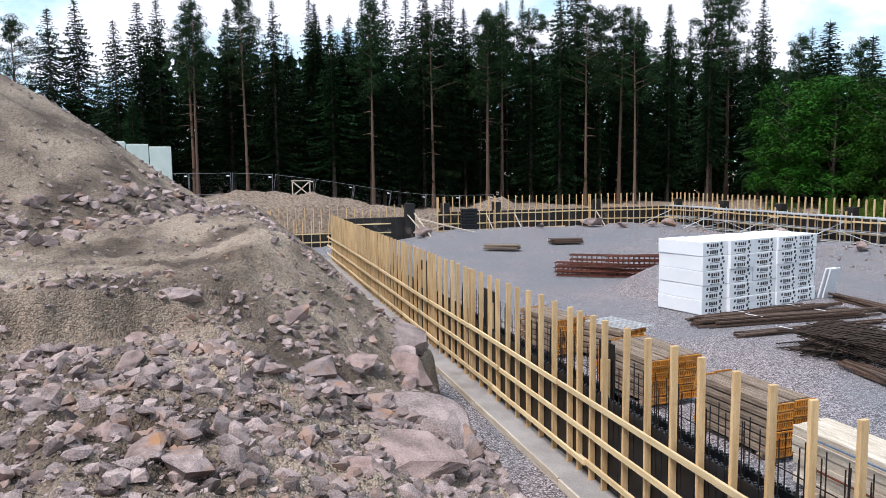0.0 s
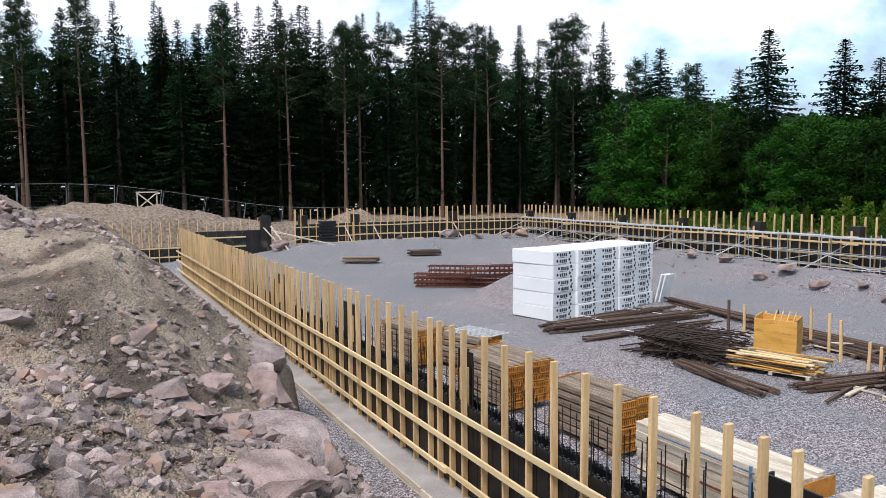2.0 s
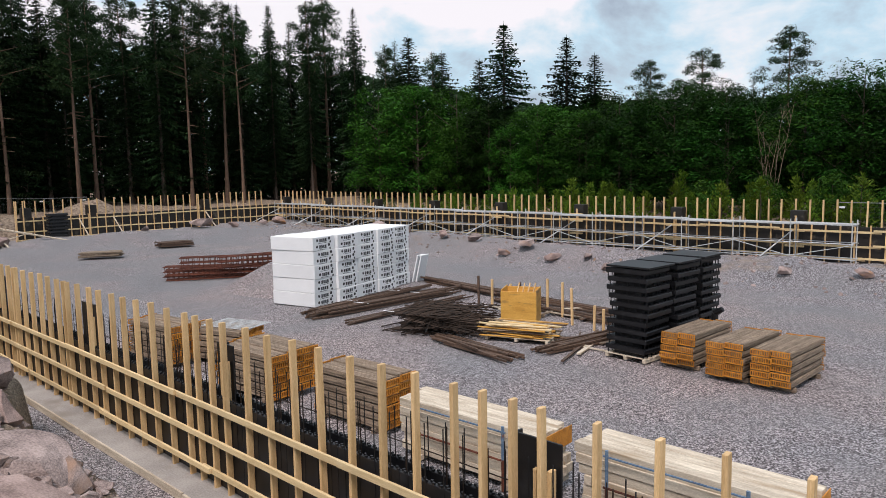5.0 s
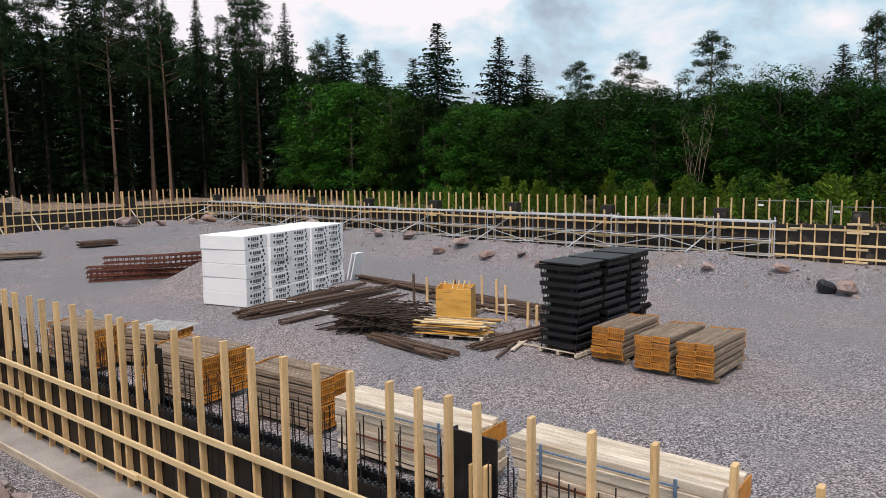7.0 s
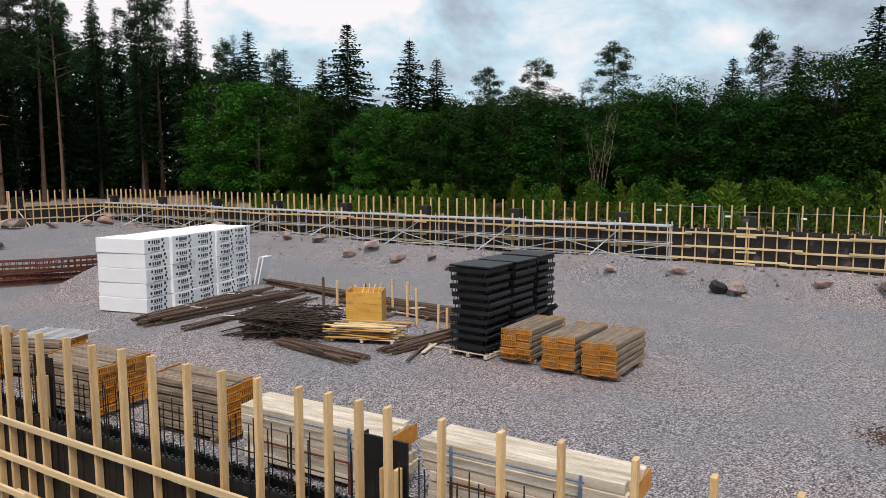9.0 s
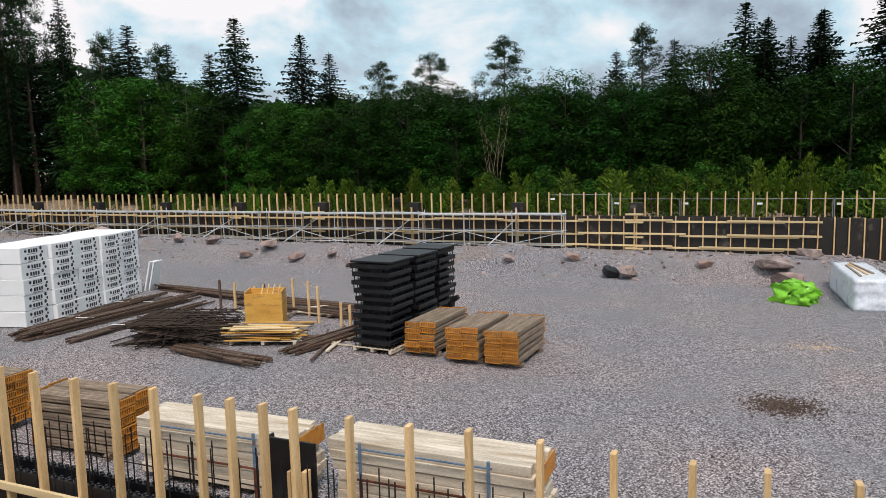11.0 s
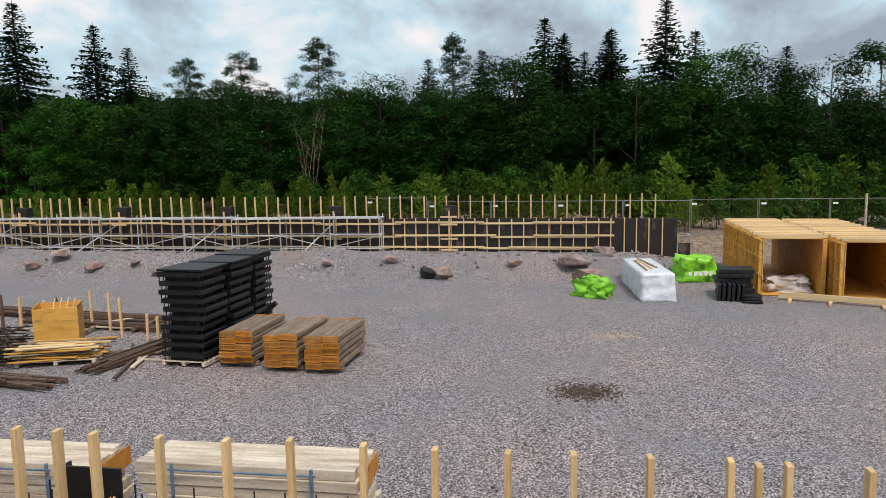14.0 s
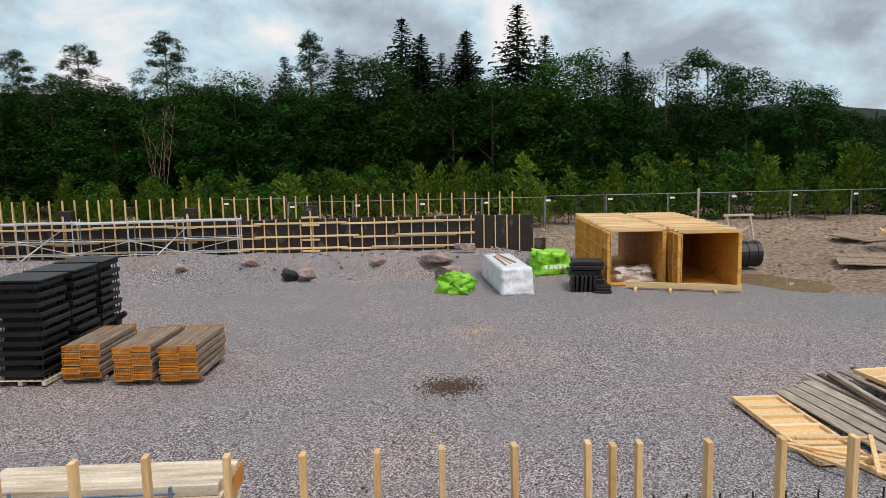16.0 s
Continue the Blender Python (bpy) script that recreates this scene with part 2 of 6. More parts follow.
M_GROUND = ground_material()
M_SOIL = soil_material()
M_ROCK = material("granite_rubble", (0.11, 0.080, 0.073), (0.46, 0.355, 0.325), 0.9, 3.5, (1, 1, 1), 60.0, 0.8, 0.03, 0, 0.25, ((0.36, 0.22, 0.15), 1.3, 0.35))
M_PINKROCK = material("pink_granite", (0.17, 0.115, 0.10), (0.45, 0.325, 0.29), 0.85, 4.5, (1, 1, 1), 70.0, 0.8, 0.03, 0, 0.15, ((0.42, 0.2, 0.08), 1.1, 0.2))
M_PINE = material("fresh_pine", (0.56, 0.345, 0.15), (0.82, 0.575, 0.305), 0.65, 2.5, (6, 6, 0.6), 30.0, 0.15, 0.003, 0, 0.14)
M_PINE_X = material("fresh_pine_batten", (0.60, 0.43, 0.22), (0.80, 0.63, 0.37), 0.65, 2.5, (0.5, 6, 6), 30.0, 0.15, 0.003, 0, 0.14)
M_PLY = material("yellow_formply", (0.56, 0.27, 0.045), (0.78, 0.44, 0.10), 0.5, 1.5, (1, 1, 4), 25.0, 0.1, 0.003, 0, 0.12, ((0.30, 0.18, 0.07), 2.0, 0.1))
M_ORANGE = material("orange_formwork_edge", (0.46, 0.16, 0.015), (0.66, 0.28, 0.035), 0.55, 6.0, (1, 1, 1), 40.0, 0.1, 0.003, 0, 0.15, ((0.25, 0.12, 0.04), 9.0, 0.3))
M_GREYWOOD = material("weathered_board", (0.13, 0.09, 0.062), (0.36, 0.275, 0.20), 0.85, 3.0, (5, 0.8, 5), 30.0, 0.3, 0.004, 0, 0.2)
M_DRIEDWOOD = material("dried_board", (0.22, 0.18, 0.14), (0.52, 0.45, 0.37), 0.85, 3.0, (5, 0.8, 5), 30.0, 0.3, 0.004, 0, 0.2)
M_PALEWOOD = material("pale_timber", (0.38, 0.30, 0.22), (0.76, 0.67, 0.54), 0.7, 2.0, (0.6, 5, 5), 30.0, 0.2, 0.003, 0, 0.12, ((0.40, 0.30, 0.2), 1.2, 0.15))
M_BLACK = material("black_foam", (0.004, 0.004, 0.005), (0.011, 0.0115, 0.014), 0.45, 4.0, (1, 1, 1), 60.0, 0.2, 0.003, 0, 0.15, ((0.02, 0.021, 0.024), 2.5, 0.1))
M_DKPLY = material("dark_formply", (0.008, 0.007, 0.0065), (0.022, 0.018, 0.015), 0.55, 1.5, (1, 1, 1), 30.0, 0.1, 0.003, 0, 0.2, ((0.09, 0.075, 0.06), 1.7, 0.1))
M_EPS = material("white_eps", (0.80, 0.81, 0.82), (0.88, 0.885, 0.89), 0.75, 1.0, (1, 1, 1), 50.0, 0.05, 0.002, 0, 0.03)
M_PALEGREEN = material("pale_green_wrap", (0.55, 0.66, 0.60), (0.72, 0.80, 0.75), 0.5, 1.0, (1, 1, 1), 30.0, 0.1, 0.004, 0, 0.03)
M_PRINT = material("black_print", (0.02, 0.02, 0.022), (0.05, 0.05, 0.055), 0.6, 5.0, bump=0)
M_REDRUST = material("red_rust_steel", (0.06, 0.018, 0.011), (0.17, 0.05, 0.026), 0.75, 4.0, (1, 1, 1), 30.0, 0.2, 0.003, 0.2, 0.3)
M_REBAR = material("dark_rebar", (0.022, 0.014, 0.010), (0.062, 0.038, 0.026), 0.6, 6.0, (1, 1, 1), 40.0, 0.2, 0.002, 0.5, 0.3)
M_DKTIMBER = material("dark_wet_timber", (0.037, 0.022, 0.016), (0.155, 0.092, 0.060), 0.7, 3.0, (5, 0.8, 5), 30.0, 0.3, 0.004, 0, 0.3)
M_GALV = material("galvanised_steel", (0.44, 0.45, 0.46), (0.66, 0.67, 0.68), 0.45, 5.0, (1, 1, 1), 40.0, 0.05, 0.002, 0.2, 0.1)
M_FENCE = material("dull_galvanised_steel", (0.16, 0.165, 0.17), (0.30, 0.31, 0.32), 0.6, 5.0, (1, 1, 1), 40.0, 0.05, 0.002, 0.3, 0.1)
M_BARK = material("spruce_bark", (0.05, 0.036, 0.028), (0.13, 0.095, 0.075), 0.9, 3.0, (4, 4, 1), 20.0, 0.4, 0.02)
M_PINEBARK = material("pine_bark", (0.08, 0.05, 0.037), (0.19, 0.115, 0.075), 0.9, 2.0, (4, 4, 1), 20.0, 0.4, 0.02)
M_CONC = material("concrete", (0.27, 0.248, 0.232), (0.44, 0.405, 0.38), 0.85, 1.5, (1, 1, 1), 30.0, 0.2, 0.004, 0, 0.05, ((0.26, 0.23, 0.2), 0.8, 0.2))
L_SPRUCE = leaf_material("spruce_needles", (0.006, 0.018, 0.008), (0.028, 0.062, 0.022), 0.6, 0.45)
L_PINE = leaf_material("pine_needles", (0.006, 0.019, 0.007), (0.028, 0.060, 0.019))
L_BIRCH = leaf_material("birch_leaves", (0.003, 0.015, 0.002), (0.017, 0.064, 0.006), 0.6, 0.5)
L_ASPEN = leaf_material("light_leaves", (0.009, 0.040, 0.004), (0.038, 0.128, 0.012), 0.6, 0.35)
L_BUSH2 = leaf_material("bush_leaves", (0.006, 0.030, 0.003), (0.042, 0.115, 0.010))
M_HILL = material("far_forest", (0.006, 0.013, 0.009), (0.016, 0.028, 0.018), 1.0, 0.05, (1, 1, 1), 0.4, 0)
L_BUSH = leaf_material("young_pine_needles", (0.040, 0.088, 0.008), (0.15, 0.24, 0.025))


# ---- mesh helpers ----
class Geo:
    """Collects vertices and faces for one mesh."""

    def __init__(self):
        self.v, self.f = [], []

    def add(self, verts, faces):
        n = len(self.v)
        self.v += [tuple(p) for p in verts]
        self.f += [tuple(i + n for i in f) for f in faces]
        return self

    def box(self, c, s, m=None, cut=0.0):
        """A box of size s round c, chamfered by cut."""
        hx, hy, hz = s[0] / 2, s[1] / 2, s[2] / 2
        if cut <= 0:
            pts = [(x, y, z) for x in (-hx, hx) for y in (-hy, hy) for z in (-hz, hz)]
            fcs = [(0, 1, 3, 2), (4, 6, 7, 5), (0, 4, 5, 1), (2, 3, 7, 6), (0, 2, 6, 4), (1, 5, 7, 3)]
        else:
            k = min(cut, hx * 0.45, hy * 0.45, hz * 0.45)
            pts, at = [], {}
            for i, sx in enumerate((-1, 1)):
                for j, sy in enumerate((-1, 1)):
                    for l, sz in enumerate((-1, 1)):
                        for a in range(3):
                            at[(i, j, l, a)] = len(pts)
                            pts.append((sx * (hx - (0 if a == 0 else k)), sy * (hy - (0 if a == 1 else k)), sz * (hz - (0 if a == 2 else k))))
            A = lambda i, j, l, a: at[(i, j, l, a)]
            fcs = []
            for s_ in (0, 1):
                q = [A(s_, 0, 0, 0), A(s_, 1, 0, 0), A(s_, 1, 1, 0), A(s_, 0, 1, 0)]
                fcs.append(q if s_ else q[::-1])
                q = [A(0, s_, 0, 1), A(0, s_, 1, 1), A(1, s_, 1, 1), A(1, s_, 0, 1)]
                fcs.append(q if s_ else q[::-1])
                q = [A(0, 0, s_, 2), A(1, 0, s_, 2), A(1, 1, s_, 2), A(0, 1, s_, 2)]
                fcs.append(q if s_ else q[::-1])
            for i in (0, 1):
                for j in (0, 1):
                    fcs.append([A(i, j, 0, 0), A(i, j, 1, 0), A(i, j, 1, 1), A(i, j, 0, 1)][:: 1 if i != j else -1])
                    fcs.append([A(i, 0, j, 0), A(i, 0, j, 2), A(i, 1, j, 2), A(i, 1, j, 0)][:: 1 if i != j else -1])
                    fcs.append([A(0, i, j, 1), A(1, i, j, 1), A(1, i, j, 2), A(0, i, j, 2)][:: 1 if i != j else -1])
                    for l in (0, 1):
                        fcs.append([A(i, j, l, 0), A(i, j, l, 1), A(i, j, l, 2)][:: 1 if (i + j + l) % 2 else -1])
        if m is not None:
            pts = [m @ Vector(p) for p in pts]
        return self.add([(p[0] + c[0], p[1] + c[1], p[2] + c[2]) for p in pts], fcs)

    def rod(self, a, b, r, n=6, r2=None):
        """A round bar from a to b."""
        a, b = Vector(a), Vector(b)
        q = (b - a).to_track_quat("Z", "Y")
        r2 = r if r2 is None else r2
        ring = [(math.cos(2 * math.pi * k / n), math.sin(2 * math.pi * k / n)) for k in range(n)]
        pts = [a + q @ Vector((x * r, y * r, 0)) for x, y in ring] + [b + q @ Vector((x * r2, y * r2, 0)) for x, y in ring]
        fcs = [(k, (k + 1) % n, n + (k + 1) % n, n + k) for k in range(n)] + [tuple(range(n))[::-1], tuple(range(n, 2 * n))]
        return self.add(pts, fcs)

    def beam(self, a, b, w, h, cut=0.0, up=(0, 0, 1)):
        """A rectangular bar from a to b, w wide and h high."""
        a, b = Vector(a), Vector(b)
        x = (b - a).normalized()
        y = Vector(up).cross(x)
        y = y.normalized() if y.length > 1e-4 else Vector((0, 1, 0))
        z = x.cross(y)
        m = Matrix((x, y, z)).transposed()
        return self.box((a + b) / 2, ((b - a).length, w, h), m, cut)

    def mesh(self, name, mat, smooth=False):
        me = bpy.data.meshes.new(name)
        me.from_pydata(self.v, [], self.f)
        me.materials.append(mat)
        if smooth:
            me.polygons.foreach_set("use_smooth", [True] * len(me.polygons))
        me.update()
        return me


def part(name, geo, mat, parent=None, label="", smooth=False, at=None, kind=""):
    """One mesh object under a thing or part; geo may be a Geo or a shared mesh."""
    me = geo if isinstance(geo, bpy.types.Mesh) else geo.mesh(name, mat, smooth)
    ob = new(name, me)
    ob.parent = parent
    if at is not None:
        ob.matrix_basis = at
    return tagged(ob, label, kind=kind)


def thing(name, m, label, category, group="", kind=""):
    ob = new(name)
    ob.matrix_basis = m
    ob.empty_display_size = 0.2
    return tagged(ob, label, category, group, kind)


rnd = random.Random(7)


def fbm(x, y, s, octaves=4):
    return noise.fractal(Vector((x * s, y * s, 3.7)), 1.0, 2.0, octaves)


def smooth01(a, b, x):
    k = min(1.0, max(0.0, (x - a) / (b - a)))
    return k * k * (3 - 2 * k)


# ---- ground: one sheet to the horizon ----
def axis_steps(stops):
    out = [stops[0][0]]
    for (a, _), (b, step) in zip(stops, stops[1:]):
        n = max(1, round((b - a) / step))
        out += [a + (b - a) * k / n for k in range(1, n + 1)]
    return out


def ground_height(x, y):
    z = 0.05 * fbm(x, y, 0.12)
    # gravel ridge inside the far wall and the end wall
    ridge = 0.0
    if x < 7:
        ridge = smooth01(29.0, 30.5, y) * (1 - 0.55 * smooth01(32.0, 35.0, y)) * (1 - smooth01(3.5, 7.0, x))
    ridge = max(ridge, smooth01(-45.5, -49.5, x) * smooth01(10.0, 16.0, y) * (1 - 0.5 * smooth01(-51.5, -54, x)))
    z += ridge * (0.72 + 0.2 * fbm(x, y, 0.5))
    # trench outside the near wall
    if y < 6.4:
        z -= 0.32 * smooth01(6.4, 5.7, y) * (1 - smooth01(-45, -48, x) * 0.6)
    # land outside the walls
    west = 0.9 + 1.6 * smooth01(18.0, 9.0, y) + 0.6 * smooth01(9.0, 4.0, y) + 1.5 * math.exp(-(((x + 59.5) / 2.2) ** 2 + ((y - 22.0) / 2.2) ** 2))
    out = max(smooth01(36.3, 39.5, y) * 0.75, smooth01(-55.6, -57.0 - 1.2 * abs(fbm(y, 4.0, 0.35)), x) * west)
    z += out * (1 + 0.2 * fbm(x, y, 0.2)) + min(1.0, out) * ((0.34 * fbm(x, y, 0.55) + 0.16 * fbm(x, y, 1.9)) if x < -50 else 0.08 * fbm(x, y, 0.55))
    # earth track rising to the east
    east = smooth01(13.0, 24.0, x) * smooth01(16.0, 26.0, y) * (1 - 0.8 * smooth01(33.0, 38.0, y))
    z += east * 0.9 * (1 + 0.25 * fbm(x, y, 0.35)) + 0.16 * smooth01(8, 12, x) * smooth01(24, 30, y) * fbm(x, y, 0.6)
    # shallow hollow that holds the puddle
    z -= 0.22 * math.exp(-(((x - 14.6) / 1.7) ** 2 + ((y - 26.3) / 2.6) ** 2))
    return z


def earth_amount(x, y):
    return max(smooth01(36.0, 37.5, y), smooth01(-54.8, -56.5, x), smooth01(0.0, 3.4, (x - 11.5) + (y - 27.0) * 0.55) * smooth01(20, 24, y), 0.36 * smooth01(29.2, 30.2, y) * smooth01(8.0, 5.0, x))


gx = axis_steps([(-900, 1), (-120, 60), (-70, 8), (-62, 0.5), (-54, 0.3), (-46, 0.6), (-30, 1.2), (12, 1.0), (34, 0.8), (60, 3), (150, 15), (900, 80)])
gy = axis_steps([(-900, 1), (-60, 70), (-10, 10), (4, 0.8), (7, 0.25), (14, 0.9), (27.5, 1.0), (42, 0.35), (60, 2), (150, 12), (900, 80)])
g = Geo()
g.v = [(x, y, ground_height(x, y)) for y in gy for x in gx]
nx = len(gx)
g.f = [(j * nx + i, j * nx + i + 1, (j + 1) * nx + i + 1, (j + 1) * nx + i) for j in range(len(gy) - 1) for i in range(nx - 1)]
ground = part("ground", g, M_GROUND, None, "grey crushed gravel yard fading to sandy brown earth", True, kind="structure")
attr = ground.data.attributes.new("earth", "FLOAT", "POINT")
pk_attr = ground.data.attributes.new("packed", "FLOAT", "POINT")
pk_attr.data.foreach_set("value", [max(smooth01(-21, -29, q[0]), 0.75 * smooth01(27.6, 25.0, q[1]) * smooth01(20.5, 22.5, q[1]), smooth01(6.0, 11.0, q[0]) * smooth01(16, 21, q[1])) for q in g.v])
PUDDLE_Z = ground_height(14.6, 26.3) + 0.11
attr.data.foreach_set("value", [earth_amount(p[0], p[1]) for p in g.v])


# ---- blasted rock bank and spoil heap ----
def mound_height(x, y):
    cone = 11.0 - 0.68 * math.hypot((x + 27), (y + 11)) + 0.35 * fbm(x, y, 0.25)
    far = smooth01(-11.0, -14.5, x)
    slope = 0.43 + 0.44 * far
    edge = 3.62 + 0.55 * smooth01(-13.4, -15.6, x) - y + 0.16 * fbm(x, 0.0, 0.8)
    lip = 0.75 * smooth01(0.0, 0.18, edge)
    z = lip + slope * max(0.0, edge)
    step = 0.8 * smooth01(-11.0 + 0.6 * fbm(y, 2.0, 0.7), -11.28 + 0.6 * fbm(y, 2.0, 0.7), x)
    top = 3.0 + step + 0.12 * fbm(x, y, 0.5)
    top -= 0.5 * smooth01(1.0, -1.0, y) * smooth01(-20.0, -16.0, x) * smooth01(-2.5, -4.5, x)
    # soft meeting of slope and flat top
    k = 0.35
    h = min(1.0, max(0.0, 0.5 + 0.5 * (top - z) / k))
    z = top * (1 - h) + z * h - k * h * (1 - h)
    z -= 2.4 * smooth01(-36.0, -44.0, x)
    rough = 0.14 * abs(fbm(x, y, 1.3, 5)) - 0.05 + 0.09 * fbm(x, y, 3.5, 5)
    z += rough * smooth01(0.0, 0.5, edge) * (1.3 if x > -11 else 0.9)
    z = max(z, cone + 0.07 * fbm(x, y, 2.2, 5))
    if edge < 0.0:
        z = -0.45 - 0.2 * min(1.0, -edge)
    return z


def mound_grid(xs, ys):
    g = Geo()
    g.v = [(x, y, mound_height(x, y)) for y in ys for x in xs]
    n = len(xs)
    g.f = [(j * n + i, j * n + i + 1, (j + 1) * n + i + 1, (j + 1) * n + i) for j in range(len(ys) - 1) for i in range(n - 1)]
    return g


mx = axis_steps([(-48, 1), (-34, 0.6), (-16, 0.22), (-2, 0.10), (6, 0.8)])
my = axis_steps([(-34, 1), (-14, 1.0), (-5, 0.22), (3.4, 0.10), (4.9, 0.05)])
spoil_heap = part("spoil_heap", mound_grid(mx, my), M_SOIL, None, "heap and bank of sandy blasted rock rubble", True)
tagged(spoil_heap, category="earth bank", kind="structure")

# ---- formwork walls ----
NEAR_Y, NEAR_TOP = 5.6, 2.57
FAR_Y, FAR_TOP = 35.6, 3.13
END_X = -54.3


def stud_mesh(name, h, w=0.05, d=0.1):
    return Geo().box((0, 0, h / 2), (w, d, h), None, 0.004).mesh(name, M_PINE)


# ---- near wall: black foam forms braced with pine studs ----
near_wall = thing("formwork_wall", pose(0, 0, 0), "black foam wall formwork braced with pale pine studs and battens", "formwork")
stud = stud_mesh("stud", NEAR_TOP + 0.25)
NEAR_STUDS = [-15.59 - 0.6 * i for i in range(48)] + [-20.6, -24.3, -29.9, -36.0, -17.0]
NEAR_STUDS += [-15.03, -14.44, -13.87, -13.27, -12.64, -12.03, -11.39, -11.01, -10.56, -10.13, -9.50, -8.87, -8.25, -7.64, -7.03, -6.42, -5.83, -5.22, -4.82, -4.41, -4.03]
NEAR_STUDS += [-3.43, -2.80, -2.20, -1.60, -0.97, -0.38, 0.18, 0.77, 1.37, 1.57, 1.76, 2.35, 2.97, 3.57] + [4.17 + 0.6 * i for i in range(8)]
for x in NEAR_STUDS:
    part("stud", stud, None, near_wall, at=pose(x, NEAR_Y, -0.25 + rnd.uniform(-0.03, 0.012), rnd.uniform(-.3, .3), rnd.uniform(-.5, .5), rnd.uniform(-4, 4)))
batten_meshes = {ln: Geo().box((ln / 2, 0, 0), (ln + 0.3, 0.045, 0.095), None, 0.004).mesh("batten", M_PINE_X) for ln in (3.6, 4.2, 4.8)}
for z in (1.1, 0.56, 0.03):
    x, n = -44.6 - rnd.random(), 0
    while x < 8:
        ln = rnd.choice((3.6, 4.2, 4.8))
        part("batten", batten_meshes[ln], None, near_wall, at=pose(x, NEAR_Y - 0.076 - 0.048 * (n % 2), z + 0.045 * (n % 2) + rnd.uniform(-.015, .015), 0, rnd.uniform(-.2, .2), 0))
        x, n = x + ln, n + 1


def foam_panel(h):
    """A foam form leaf with a toothed top edge."""
    g = Geo().box((0.6, 0, h / 2), (1.194, 0.07, h), None, 0.006)
    for i in range(20):
        g.box((0.03 + 0.06 * i, -0.018 if i % 2 else 0.018, h + 0.012), (0.034, 0.03, 0.03))
    for i in range(4):
        g.box((0.15 + 0.3 * i, -0.036, h - 0.02), (0.012, 0.01, h * 0.98))
    return g.mesh("foam_panel", M_BLACK)


front_leaf, back_leaf = foam_panel(1.50), foam_panel(1.44)
x = -44.6
while x < 8:
    part("foam_panel", front_leaf, None, near_wall, at=pose(x, NEAR_Y + 0.092, -0.25))
    part("foam_panel", back_leaf, None, near_wall, at=pose(x, NEAR_Y + 0.45, -0.25))
    x += 1.2
rebar_mesh = Geo().rod((0, 0, 0), (0, 0, 2.09), 0.009, 5).mesh("rebar", M_REBAR)
x = -44.0
while x < 6:
    part("rebar", rebar_mesh, None, near_wall, at=pose(x, NEAR_Y + 0.2 + 0.16 * (rnd.random() > 0.5), -0.25 + rnd.uniform(-.1, .03), rnd.uniform(-1, 1), rnd.uniform(-1, 1), 0))
    x += rnd.uniform(0.2, 0.36)
rail_mesh = Geo().rod((0, 0, 0), (6, 0, 0), 0.008, 5).mesh("rebar", M_REBAR)
for i in range(8):
    part("rebar", rail_mesh, None, near_wall, at=pose(-44 + 6 * i, NEAR_Y + 0.3, 1.45 + rnd.uniform(-.05, .05), 0, rnd.uniform(-.4, .4), 0))


def black_stop(x0, x1, top):
    """Stop end of black board with two short studs."""
    w = x1 - x0
    part("stop_end", Geo().box((w / 2, 0, top / 2), (w, 0.025, top), None, 0.003), M_BLACK, near_wall, at=pose(x0, 5.86, -0.2))
    part("stop_end", Geo().box((0, 0.1, top / 2), (0.025, 0.17, top), None, 0.003), M_BLACK, near_wall, at=pose(x0 + 0.02, 5.875, -0.24))
    part("short_stud", Geo().box((0, 0, 1.0), (0.05, 0.1, 2.0), None, 0.004), M_PINE, near_wall, at=pose(x1 - 0.06, 5.76, -0.15))
    part("short_stud", Geo().box((0, 0, 1.0), (0.04, 0.07, 2.0), None, 0.004), M_PINE, near_wall, at=pose(x1 - 0.28, 5.80, -0.2))


for x0, x1 in ((-4.66, -3.98), (-10.8, -10.3), (-16.7, -15.85), (-23.0, -22.3), (-29.2, -28.5)):
    black_stop(x0, x1, 2.3)
footing = part("footing", Geo().box((-19, 5.62, -0.36), (53, 1.16, 0.2), None, 0.01), M_CONC, None, "long poured concrete strip footing under the wall", kind="structure")
edge_form = thing("footing_form", pose(0, 0, 0), "weathered plank edging along the concrete footing", "edge form")
for i in range(12):
    part("plank", Geo().box((2.15, 0, 0), (4.26, 0.04, 0.15), None, 0.004), M_PALEWOOD, edge_form, at=pose(-45 + 4.3 * i, 5.0 + rnd.uniform(-.015, .015), -0.25, 0, rnd.uniform(-.2, .2), rnd.uniform(-.2, .2)))

# ---- far wall ----
far_wall = thing("formwork_wall", pose(0, 0, 0), "dark plywood wall formwork with pine studs and battens", "formwork")
tall_stud = stud_mesh("stud", FAR_TOP, 0.06, 0.1)
low_stud = stud_mesh("stud", 2.0, 0.055, 0.08)
ply_far = Geo().box((0.6, 0, 0.98), (1.192, 0.04, 1.96), None, 0.004).mesh("plywood_panel", M_DKPLY)
x = -54.0
while x < 4.9:
    part("stud", tall_stud, None, far_wall, at=pose(x + rnd.uniform(-.03, .03), FAR_Y + 0.5, rnd.uniform(-.04, .03), rnd.uniform(-.5, .5), rnd.uniform(-.5, .5), 0))
    part("stud", low_stud, None, far_wall, at=pose(x + 0.3 + rnd.uniform(-.03, .03), FAR_Y - 0.065, rnd.uniform(-.02, .06), 0, rnd.uniform(-.4, .4), 0))
    x += 0.6
x = -54.2
while x < 5.7:
    part("plywood_panel", ply_far, None, far_wall, at=pose(x, FAR_Y, rnd.uniform(0, .03)))
    part("plywood_panel", ply_far, None, far_wall, at=pose(x, FAR_Y + 0.42, rnd.uniform(-.02, .03)))
    x += 1.2
